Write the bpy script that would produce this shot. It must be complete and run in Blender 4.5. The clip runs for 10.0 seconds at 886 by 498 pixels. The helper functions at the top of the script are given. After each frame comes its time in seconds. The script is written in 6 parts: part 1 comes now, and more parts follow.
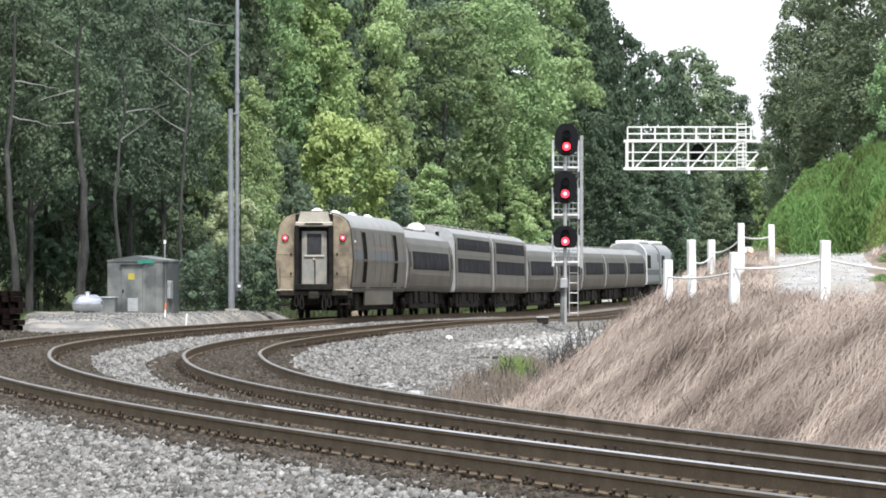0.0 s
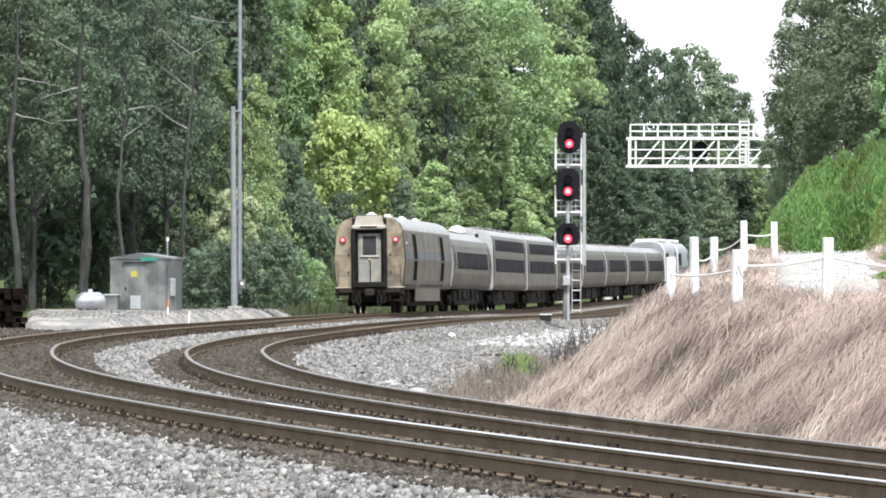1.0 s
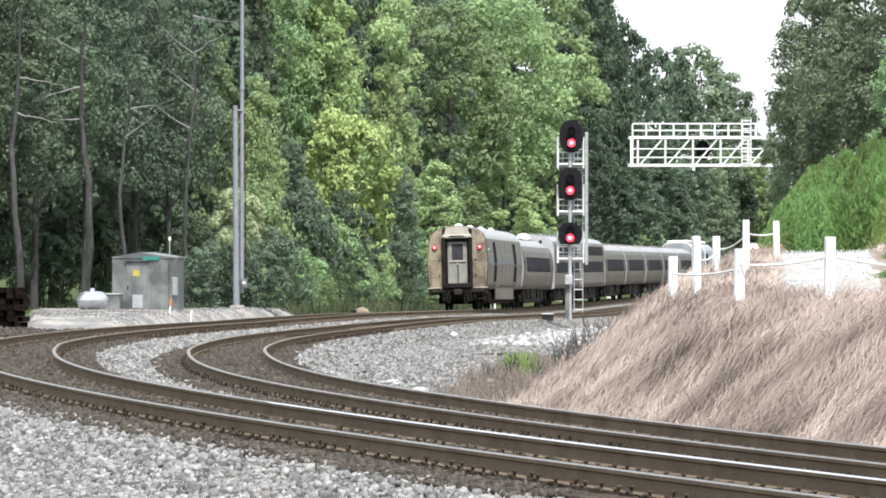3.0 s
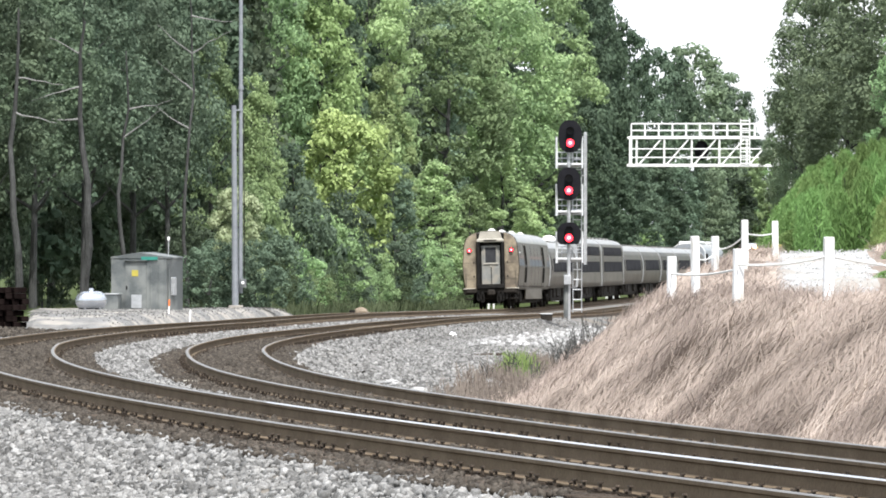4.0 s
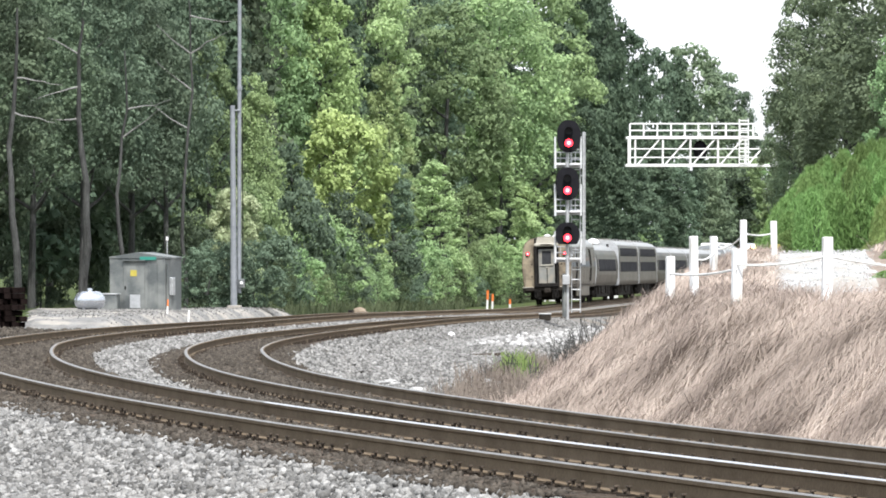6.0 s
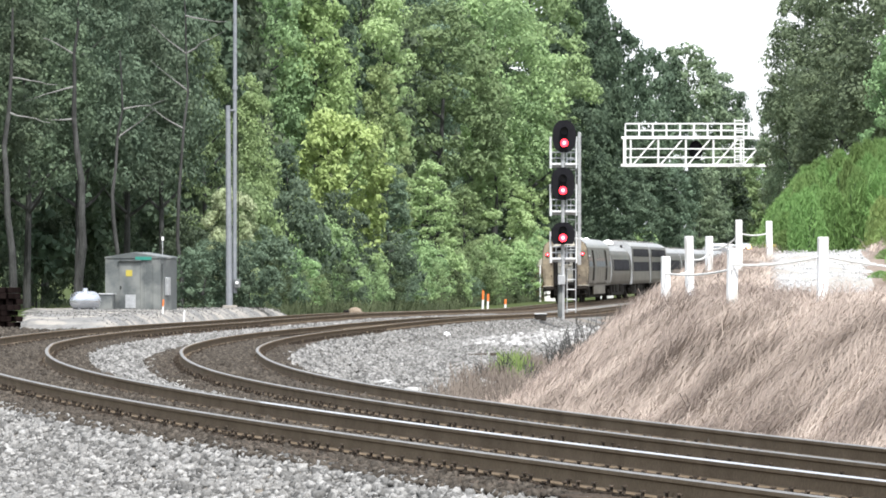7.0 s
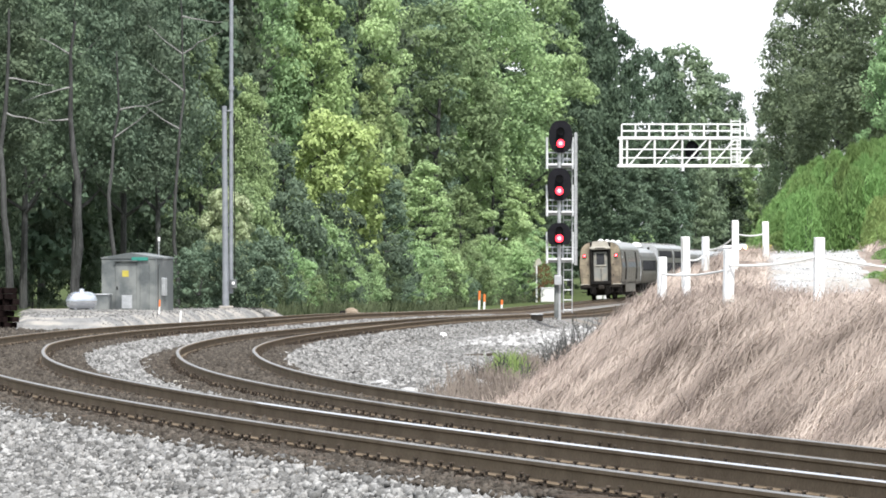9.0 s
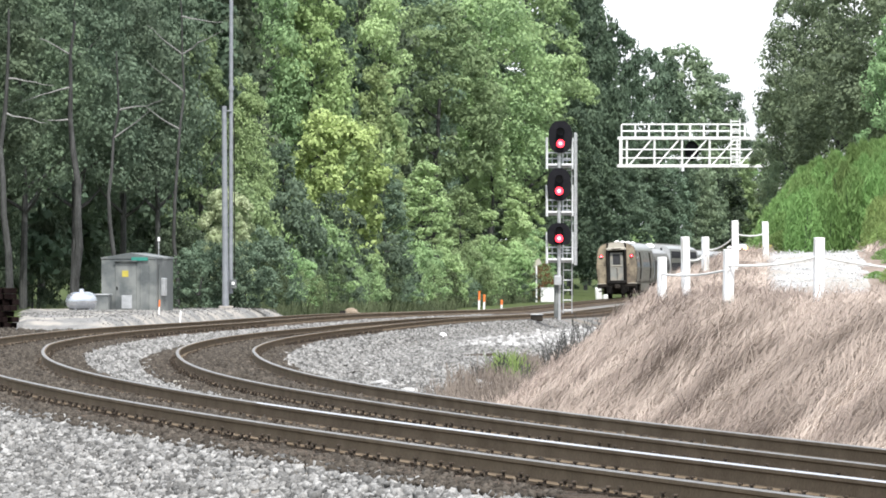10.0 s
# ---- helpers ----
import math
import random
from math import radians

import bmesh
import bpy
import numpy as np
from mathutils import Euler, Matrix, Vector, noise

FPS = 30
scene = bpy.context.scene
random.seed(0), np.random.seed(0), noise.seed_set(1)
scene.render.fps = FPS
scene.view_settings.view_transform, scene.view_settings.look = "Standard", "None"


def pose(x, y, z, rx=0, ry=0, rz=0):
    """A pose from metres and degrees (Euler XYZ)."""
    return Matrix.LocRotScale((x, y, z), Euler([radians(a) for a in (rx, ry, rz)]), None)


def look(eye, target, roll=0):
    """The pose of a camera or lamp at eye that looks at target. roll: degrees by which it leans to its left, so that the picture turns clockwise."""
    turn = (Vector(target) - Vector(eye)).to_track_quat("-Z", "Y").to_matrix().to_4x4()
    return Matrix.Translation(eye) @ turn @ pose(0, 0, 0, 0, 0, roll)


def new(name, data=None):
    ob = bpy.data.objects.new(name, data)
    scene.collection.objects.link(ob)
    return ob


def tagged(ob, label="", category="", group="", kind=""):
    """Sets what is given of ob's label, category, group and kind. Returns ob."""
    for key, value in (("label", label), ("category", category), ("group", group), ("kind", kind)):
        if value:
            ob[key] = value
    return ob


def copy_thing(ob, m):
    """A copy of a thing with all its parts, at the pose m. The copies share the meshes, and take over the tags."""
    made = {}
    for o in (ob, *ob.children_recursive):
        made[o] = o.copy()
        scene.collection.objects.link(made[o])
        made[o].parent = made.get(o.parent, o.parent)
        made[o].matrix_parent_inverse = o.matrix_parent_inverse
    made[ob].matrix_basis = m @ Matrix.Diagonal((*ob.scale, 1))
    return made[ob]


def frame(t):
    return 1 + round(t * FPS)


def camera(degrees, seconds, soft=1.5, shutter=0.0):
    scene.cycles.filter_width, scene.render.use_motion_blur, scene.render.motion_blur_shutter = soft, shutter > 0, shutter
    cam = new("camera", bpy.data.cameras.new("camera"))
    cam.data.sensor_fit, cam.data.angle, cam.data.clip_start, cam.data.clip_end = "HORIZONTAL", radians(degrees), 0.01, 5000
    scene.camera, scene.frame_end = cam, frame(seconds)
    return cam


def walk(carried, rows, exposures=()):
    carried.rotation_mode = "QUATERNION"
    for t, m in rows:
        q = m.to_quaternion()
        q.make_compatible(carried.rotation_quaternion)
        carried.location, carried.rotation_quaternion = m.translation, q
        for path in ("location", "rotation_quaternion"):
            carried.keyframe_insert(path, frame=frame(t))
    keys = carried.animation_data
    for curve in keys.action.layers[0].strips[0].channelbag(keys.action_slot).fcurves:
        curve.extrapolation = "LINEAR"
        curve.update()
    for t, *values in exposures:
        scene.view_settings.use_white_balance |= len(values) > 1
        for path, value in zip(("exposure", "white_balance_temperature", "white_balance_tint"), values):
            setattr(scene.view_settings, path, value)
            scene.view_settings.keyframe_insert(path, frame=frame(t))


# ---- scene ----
# Railway curve in woods: camera stands by the line at a long lens and pans slightly.
FOCAL = 11433.4
LENS = 2 * math.degrees(math.atan(784 / FOCAL))
EYE = (0.0, 0.0, 1.73)
cam = camera(LENS, 10.0, soft=1.8)


def aim(dx, dy):
    """Camera pose turned by small amounts from straight ahead, in units of 1/FOCAL."""
    return look(EYE, (-dx / FOCAL * 1000, 1000, 1.73 + (13.24 + dy) / FOCAL * 1000))


PAN = [(0, -8, 6), (0.5, -6.4, 3.3), (1, -3.2, 1.5), (1.5, -1.6, 0), (2, 0, 0), (2.5, 1, 0), (3.25, 0, 0), (4, -1.5, 0),
       (4.5, 0, 0), (5, -1.4, 0), (5.5, -1.2, 0), (6.2, -6, 0), (7, -12, 0), (7.5, -12, 0.8), (8, -15.5, 1),
       (8.5, -17.5, 0.2), (9, -18.4, 0.8), (9.5, -18.6, 1), (10, -18.7, 1)]
EXPOSURE = 0.79
walk(cam, [(t, aim(dx, dy)) for t, dx, dy in PAN], [(0, EXPOSURE - 0.28), (0.5, EXPOSURE - 0.10), (1.2, EXPOSURE), (10, EXPOSURE)])

# ---- light ----
SUN_AZ, SUN_EL = radians(168), radians(60)      # compass-like: from behind the camera, to its left
world = bpy.data.worlds.new("sky")
scene.world = world
world.use_nodes = True
wn = world.node_tree.nodes
wl = world.node_tree.links
wn.clear()
sky = wn.new("ShaderNodeTexSky")
sky.sky_type, sky.sun_disc = "NISHITA", False
sky.sun_elevation, sky.sun_rotation = SUN_EL, SUN_AZ
sky.air_density, sky.dust_density = 1.3, 3.0
cl_co = wn.new("ShaderNodeTexCoord")
cl_no = wn.new("ShaderNodeTexNoise")
cl_no.inputs["Scale"].default_value, cl_no.inputs["Detail"].default_value = 5.0, 6.0
cl_ra = wn.new("ShaderNodeValToRGB")
cl_ra.color_ramp.elements[0].position, cl_ra.color_ramp.elements[1].position = 0.36, 0.58
cl_mx = wn.new("ShaderNodeMix")
cl_mx.data_type = "RGBA"
cl_mx.inputs[7].default_value = (6.6, 6.9, 7.3, 1)
bg = wn.new("ShaderNodeBackground")
bg.inputs["Strength"].default_value = 0.15
wo = wn.new("ShaderNodeOutputWorld")
wl.new(cl_co.outputs["Generated"], cl_no.inputs["Vector"])
wl.new(cl_no.outputs[0], cl_ra.inputs[0])
wl.new(cl_ra.outputs[0], cl_mx.inputs[0])
wl.new(sky.outputs[0], cl_mx.inputs[6])
wl.new(cl_mx.outputs[2], bg.inputs[0])
wl.new(bg.outputs[0], wo.inputs[0])
sun = new("sun", bpy.data.lights.new("sun", "SUN"))
sun.data.energy, sun.data.angle, sun.data.color = 4.05, radians(1.2), (0.985, 0.97, 0.955)
sun_from = Vector((math.sin(SUN_AZ) * math.cos(SUN_EL), math.cos(SUN_AZ) * math.cos(SUN_EL), math.sin(SUN_EL)))
sun.matrix_world = look(sun_from * 400, (0, 0, 0))


# ---- materials ----
def surf(name, c1, c2, scale=3.0, rough=0.7, metal=0.0, bump=0.0, fine=40.0, spread=0.0, island=0.0, dirt=None, dirt_scale=0.6, stretch=(1, 1, 1), gloss=0.5):
    """Procedural surface: two colours mixed by coarse and fine noise, optional dirt blotches, bump and random tone."""
    m = bpy.data.materials.new(name)
    m.use_nodes = True
    n, l = m.node_tree.nodes, m.node_tree.links
    b = n["Principled BSDF"]
    b.inputs["Roughness"].default_value, b.inputs["Metallic"].default_value = rough, metal
    b.inputs["Specular IOR Level"].default_value = gloss
    co = n.new("ShaderNodeTexCoord")
    mp = n.new("ShaderNodeMapping")
    mp.inputs["Scale"].default_value = stretch
    l.new(co.outputs["Object"], mp.inputs[0])
    a, f = n.new("ShaderNodeTexNoise"), n.new("ShaderNodeTexNoise")
    a.inputs["Scale"].default_value, a.inputs["Detail"].default_value = scale, 6
    f.inputs["Scale"].default_value, f.inputs["Detail"].default_value = fine, 3
    for t in (a, f):
        l.new(mp.outputs[0], t.inputs["Vector"])
    av = n.new("ShaderNodeMath")
    av.operation = "MULTIPLY_ADD"
    av.inputs[1].default_value = 0.45
    sc = n.new("ShaderNodeMath")
    sc.operation = "MULTIPLY"
    sc.inputs[1].default_value = 0.55
    l.new(a.outputs[0], sc.inputs[0])
    l.new(f.outputs[0], av.inputs[0])
    l.new(sc.outputs[0], av.inputs[2])
    ra = n.new("ShaderNodeValToRGB")
    ra.color_ramp.elements[0].position, ra.color_ramp.elements[1].position = 0.36, 0.64
    ra.color_ramp.elements[0].color, ra.color_ramp.elements[1].color = (*c1, 1), (*c2, 1)
    l.new(av.outputs[0], ra.inputs[0])
    col = ra.outputs[0]
    if dirt:
        dn = n.new("ShaderNodeTexNoise")
        dn.inputs["Scale"].default_value, dn.inputs["Detail"].default_value = dirt_scale, 5
        l.new(mp.outputs[0], dn.inputs["Vector"])
        dr = n.new("ShaderNodeValToRGB")
        dr.color_ramp.elements[0].position, dr.color_ramp.elements[1].position = 0.45, 0.62
        l.new(dn.outputs[0], dr.inputs[0])
        dm = n.new("ShaderNodeMix")
        dm.data_type = "RGBA"
        dm.inputs[7].default_value = (*dirt, 1)
        l.new(dr.outputs[0], dm.inputs[0])
        l.new(col, dm.inputs[6])
        col = dm.outputs[2]
    if spread or island:
        hs = n.new("ShaderNodeHueSaturation")
        mr = n.new("ShaderNodeMapRange")
        k = spread or island
        mr.inputs[3].default_value, mr.inputs[4].default_value = 1 - k, 1 + k
        if spread:
            l.new(n.new("ShaderNodeObjectInfo").outputs["Random"], mr.inputs[0])
        else:
            l.new(n.new("ShaderNodeNewGeometry").outputs["Random Per Island"], mr.inputs[0])
        l.new(mr.outputs[0], hs.inputs["Value"])
        l.new(col, hs.inputs["Color"])
        col = hs.outputs[0]
    l.new(col, b.inputs["Base Color"])
    if bump:
        bp = n.new("ShaderNodeBump")
        bp.inputs["Strength"].default_value, bp.inputs["Distance"].default_value = bump, 0.02
        l.new(f.outputs[0], bp.inputs["Height"])
        l.new(bp.outputs[0], b.inputs["Normal"])
    return m


def leafy(name, c1, c2, through_light=0.40, hue=0.015):
    """Leaf surface: diffuse and translucent, each leaf a little different, each tree too."""
    m = bpy.data.materials.new(name)
    m.use_nodes = True
    n, l = m.node_tree.nodes, m.node_tree.links
    n.clear()
    out = n.new("ShaderNodeOutputMaterial")
    mix, d, t = n.new("ShaderNodeMixShader"), n.new("ShaderNodeBsdfPrincipled"), n.new("ShaderNodeBsdfTranslucent")
    d.inputs["Roughness"].default_value = 0.7
    d.inputs["Specular IOR Level"].default_value = 0.12
    mix.inputs[0].default_value = through_light
    geo, inf = n.new("ShaderNodeNewGeometry"), n.new("ShaderNodeObjectInfo")
    co = n.new("ShaderNodeTexCoord")
    no = n.new("ShaderNodeTexNoise")
    no.inputs["Scale"].default_value = 0.45
    l.new(co.outputs["Object"], no.inputs["Vector"])
    ad = n.new("ShaderNodeMath")
    ad.operation = "MULTIPLY_ADD"
    ad.inputs[1].default_value = 0.24
    l.new(geo.outputs["Random Per Island"], ad.inputs[0])
    ad2 = n.new("ShaderNodeMath")
    ad2.operation = "MULTIPLY_ADD"
    ad2.inputs[1].default_value = 2.6
    ad2.inputs[2].default_value = -0.90
    l.new(no.outputs[0], ad2.inputs[0])
    l.new(ad2.outputs[0], ad.inputs[2])
    ra = n.new("ShaderNodeValToRGB")
    ra.color_ramp.elements[0].color, ra.color_ramp.elements[1].color = (*c1, 1), (*c2, 1)
    l.new(ad.outputs[0], ra.inputs[0])
    hs = n.new("ShaderNodeHueSaturation")
    mr, mh = n.new("ShaderNodeMapRange"), n.new("ShaderNodeMapRange")
    mr.inputs[3].default_value, mr.inputs[4].default_value = 0.75, 1.25
    mh.inputs[3].default_value, mh.inputs[4].default_value = 0.5 - hue, 0.5 + hue
    l.new(inf.outputs["Random"], mr.inputs[0])
    l.new(inf.outputs["Random"], mh.inputs[0])
    l.new(mr.outputs[0], hs.inputs["Value"])
    l.new(mh.outputs[0], hs.inputs["Hue"])
    l.new(ra.outputs[0], hs.inputs["Color"])
    l.new(hs.outputs[0], d.inputs["Base Color"])
    l.new(hs.outputs[0], t.inputs["Color"])
    l.new(d.outputs[0], mix.inputs[1])
    l.new(t.outputs[0], mix.inputs[2])
    l.new(mix.outputs[0], out.inputs[0])
    return m


def glow(name, colour, strength):
    m = bpy.data.materials.new(name)
    m.use_nodes = True
    b = m.node_tree.nodes["Principled BSDF"]
    b.inputs["Base Color"].default_value = (*colour, 1)
    b.inputs["Emission Color"].default_value = (*colour, 1)
    b.inputs["Emission Strength"].default_value = strength
    return m


M_GRAVEL = surf("gravel_bed", (0.084, 0.083, 0.080), (0.210, 0.206, 0.199), 9, 0.9, bump=1.0, fine=16, dirt=(0.17, 0.15, 0.125), dirt_scale=0.35, gloss=0.06)
M_STONE = surf("crushed_stone", (0.103, 0.100, 0.095), (0.246, 0.243, 0.234), 6, 0.85, bump=0.4, fine=50, island=0.6, gloss=0.06)
M_RUBBLE = surf("pale_rubble", (0.237, 0.235, 0.228), (0.399, 0.394, 0.385), 6, 0.9, bump=0.4, fine=50, island=0.4, gloss=0.06)
M_ROADSTONE = surf("white_road_stone", (0.340, 0.338, 0.332), (0.510, 0.508, 0.501), 6, 0.9, bump=0.4, fine=50, island=0.25, gloss=0.06)
M_STONE_BROWN = surf("brown_stone", (0.034, 0.029, 0.024), (0.091, 0.079, 0.066), 6, 0.9, bump=0.4, fine=50, island=0.4, gloss=0.06)
M_BED = surf("track_bed", (0.020, 0.016, 0.013), (0.058, 0.048, 0.039), 7, 0.95, bump=1.0, fine=18, gloss=0.06)
M_SAND = surf("pale_gravel", (0.130, 0.128, 0.123), (0.217, 0.215, 0.209), 2.5, 0.95, bump=0.8, fine=22, dirt=(0.30, 0.28, 0.25), dirt_scale=0.8, gloss=0.06)
M_ROAD = surf("white_road_gravel", (0.258, 0.256, 0.251), (0.404, 0.402, 0.396), 2.5, 0.95, bump=0.8, fine=26, dirt=(0.30, 0.285, 0.26), dirt_scale=0.7, gloss=0.06)
M_SOIL = surf("dry_soil", (0.133, 0.106, 0.088), (0.267, 0.221, 0.186), 3, 0.95, bump=0.8, fine=25, gloss=0.06)
M_EARTH = surf("sandy_earth", (0.15, 0.12, 0.09), (0.28, 0.23, 0.175), 3, 0.95, bump=0.8, fine=20, gloss=0.06)
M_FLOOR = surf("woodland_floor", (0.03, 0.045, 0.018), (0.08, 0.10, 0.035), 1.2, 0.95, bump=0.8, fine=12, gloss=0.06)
M_RAIL = surf("rusty_rail_side", (0.103, 0.077, 0.051), (0.168, 0.129, 0.089), 1.5, 0.8, 0.0, bump=0.2, fine=30, gloss=0.06)
M_RAILTOP = surf("worn_rail_head", (0.128, 0.117, 0.104), (0.212, 0.197, 0.177), 3, 0.45, 0.5, fine=60)
# pale head colour that paints in the glint along the near rail
M_RAILGLINT = surf("glinting_rail_head", (0.338, 0.338, 0.349), (0.404, 0.404, 0.414), 3, 0.32, 0.35, fine=60)
M_TIE = surf("creosoted_timber", (0.033, 0.026, 0.021), (0.112, 0.090, 0.073), 5, 0.9, bump=0.7, fine=40, spread=0.5, stretch=(0.6, 4, 4), gloss=0.06)
M_CLIP = surf("rusty_steel", (0.035, 0.028, 0.022), (0.085, 0.068, 0.054), 20, 0.85, 0.3, fine=80, island=0.4, gloss=0.06)
M_STEEL = surf("dirty_stainless_steel", (0.070, 0.067, 0.056), (0.126, 0.120, 0.100), 1.2, 0.5, 0.45, bump=0.08, fine=14, dirt=(0.11, 0.098, 0.080), dirt_scale=0.9, stretch=(1, 0.25, 1))
# tan of light thrown up by the ground, put into the lower sides
M_LOWER = surf("ground_glow_steel", (0.091, 0.080, 0.061), (0.153, 0.138, 0.110), 1.2, 0.55, 0.3, bump=0.08, fine=14, dirt=(0.085, 0.072, 0.054), dirt_scale=0.9, stretch=(1, 0.25, 1))
# base colour raised so the roof carries its sky glint
M_ROOF = surf("weathered_skylit_roof", (0.174, 0.171, 0.162), (0.275, 0.271, 0.262), 1.5, 0.3, 0.65, fine=20, dirt=(0.30, 0.28, 0.25), dirt_scale=0.7)
M_REAR = surf("grimy_tan_end_panel", (0.215, 0.177, 0.122), (0.319, 0.267, 0.189), 2.2, 0.6, 0.15, bump=0.1, fine=12, dirt=(0.13, 0.105, 0.078), dirt_scale=1.6)
M_DOOR = surf("pale_grey_door_paint", (0.176, 0.179, 0.165), (0.247, 0.251, 0.235), 3, 0.55, fine=20, dirt=(0.28, 0.26, 0.22), dirt_scale=2.5)
M_CREAM = surf("pale_cream_paint", (0.311, 0.289, 0.242), (0.449, 0.424, 0.362), 3, 0.5, fine=25)
M_DARK = surf("dark_rubber_iron_and_recess", (0.011, 0.011, 0.011), (0.029, 0.027, 0.025), 4, 0.9, fine=30, gloss=0.0)
M_UNDER = surf("dark_iron_and_gap_shade", (0.012, 0.011, 0.010), (0.043, 0.037, 0.031), 3, 0.9, 0.0, fine=18, gloss=0.1)
M_GLASS = surf("tinted_glass", (0.034, 0.035, 0.038), (0.060, 0.061, 0.065), 1, 0.3, fine=5, gloss=0.0)
M_RED = surf("faded_red_stripe", (0.108, 0.068, 0.056), (0.140, 0.088, 0.072), 2, 0.5, fine=20)
M_BLUE = surf("faded_blue_stripe", (0.047, 0.061, 0.076), (0.066, 0.081, 0.097), 2, 0.5, fine=20)
M_WHITE = surf("white_paint", (0.72, 0.72, 0.71), (0.86, 0.86, 0.85), 5, 0.5, fine=40, bump=0.1)
M_POST = surf("white_painted_timber", (0.74, 0.74, 0.74), (0.88, 0.88, 0.88), 4, 0.6, fine=30, bump=0.3, dirt=(0.60, 0.58, 0.54), dirt_scale=3, stretch=(3, 3, 0.6))
M_ROPE = surf("white_rope", (0.60, 0.60, 0.58), (0.78, 0.78, 0.76), 20, 0.8, fine=120, bump=0.4)
M_GALV = surf("galvanised_steel", (0.38, 0.39, 0.40), (0.55, 0.56, 0.57), 5, 0.45, 0.5, fine=40)
M_POLE = surf("weathered_grey_steel", (0.19, 0.205, 0.225), (0.27, 0.285, 0.305), 4, 0.55, 0.2, fine=30)
M_ALU = surf("bright_aluminium", (0.66, 0.67, 0.68), (0.82, 0.83, 0.84), 3, 0.4, 0.3, fine=30)
M_BLACK = surf("matt_black_paint", (0.009, 0.009, 0.011), (0.016, 0.016, 0.019), 5, 0.85, fine=30, gloss=0.1)
M_HUT = surf("grey_aluminium_sheet", (0.092, 0.102, 0.104), (0.134, 0.146, 0.145), 1.5, 0.55, 0.35, fine=14, dirt=(0.22, 0.23, 0.22), dirt_scale=1.2)
M_TEAL = surf("teal_sign_paint", (0.02, 0.17, 0.135), (0.03, 0.23, 0.18), 4, 0.5)
M_YELLOW = surf("yellow_sign_paint", (0.36, 0.30, 0.05), (0.46, 0.38, 0.07), 4, 0.5)
M_ORANGE = surf("orange_paint", (0.72, 0.16, 0.03), (0.85, 0.22, 0.05), 4, 0.5)
M_TANK = surf("silver_tank_paint", (0.46, 0.48, 0.52), (0.56, 0.58, 0.62), 3, 0.24, 0.8, fine=20)
M_BARK = surf("grey_brown_bark", (0.031, 0.031, 0.030), (0.087, 0.089, 0.085), 3, 0.95, bump=0.9, fine=20, stretch=(2, 2, 0.4), gloss=0.06)
M_PALEBARK = surf("bleached_dead_wood", (0.152, 0.152, 0.144), (0.243, 0.240, 0.229), 3, 0.9, bump=0.5, fine=20)
M_RUST = surf("rust_brown_metal", (0.16, 0.075, 0.04), (0.28, 0.14, 0.075), 5, 0.85, fine=25, bump=0.3)
M_LOCO = surf("grey_locomotive_paint", (0.22, 0.24, 0.26), (0.32, 0.34, 0.36), 2, 0.45, 0.2, fine=12)
M_LAMP_RED = glow("lit_red_lens", (1.0, 0.03, 0.05), 4.0)
M_LAMP_CORE = glow("lit_signal_core", (1.0, 0.38, 0.40), 3.4)
M_LAMP_WARM = glow("lit_warm_lamp", (1.0, 0.62, 0.25), 5.0)
M_GLOW_WHITE = glow("white_lamp_and_glint", (1.0, 0.95, 0.85), 3.0)
# dark foliage, lowered further to carry shade in the left wood
L_DARK = leafy("dark_and_shaded_leaves", (0.094, 0.135, 0.094), (0.191, 0.260, 0.176))
# leaf tone that holds the shade inside and behind the wood
L_DEEP = leafy("deep_shade_leaves", (0.061, 0.089, 0.061), (0.113, 0.157, 0.101))
L_MID = leafy("mid_green_leaves", (0.175, 0.256, 0.129), (0.364, 0.486, 0.238))
L_LIGHT = leafy("light_green_leaves", (0.223, 0.322, 0.149), (0.451, 0.592, 0.297))
L_YELLOW = leafy("yellow_green_leaves", (0.237, 0.316, 0.117), (0.453, 0.553, 0.233), 0.36, 0.003)
L_TALL = leafy("soft_yellow_green_leaves", (0.211, 0.297, 0.124), (0.416, 0.562, 0.254), 0.40, 0.004)
L_PALE = leafy("pale_silvery_leaves", (0.20, 0.26, 0.13), (0.56, 0.62, 0.40))
L_BUSH = leafy("bright_sapling_leaves", (0.112, 0.190, 0.062), (0.244, 0.372, 0.135))
L_BROWN = leafy("rusty_dry_leaves", (0.150, 0.085, 0.040), (0.300, 0.180, 0.090))
L_STRAW = leafy("dry_straw_grass", (0.208, 0.168, 0.138), (0.553, 0.467, 0.398), 0.2, 0.005)
L_DULL = leafy("dull_brown_dead_grass", (0.136, 0.106, 0.091), (0.347, 0.286, 0.244), 0.2, 0.005)
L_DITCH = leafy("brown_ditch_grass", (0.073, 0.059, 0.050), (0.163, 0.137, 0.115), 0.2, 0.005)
L_VERGE = leafy("brownish_green_weeds", (0.054, 0.074, 0.039), (0.116, 0.149, 0.078))
L_FRESH = leafy("fresh_light_leaves", (0.237, 0.330, 0.143), (0.462, 0.594, 0.292))
# darker copy of the leaves: canopy shade painted into the colour
L_SHADE = leafy("shaded_wood_leaves", (0.069, 0.093, 0.063), (0.138, 0.182, 0.113))
L_DRYBUSH = leafy("yellowing_sapling_leaves", (0.130, 0.178, 0.062), (0.275, 0.345, 0.125))
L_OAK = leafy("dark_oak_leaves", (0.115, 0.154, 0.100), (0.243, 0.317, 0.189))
# greyed green: distance haze mixed into the leaf colour
L_FAR = leafy("hazy_far_leaves", (0.130, 0.172, 0.112), (0.245, 0.310, 0.195))
L_OLIVE = leafy("olive_green_leaves", (0.140, 0.208, 0.108), (0.302, 0.423, 0.211))
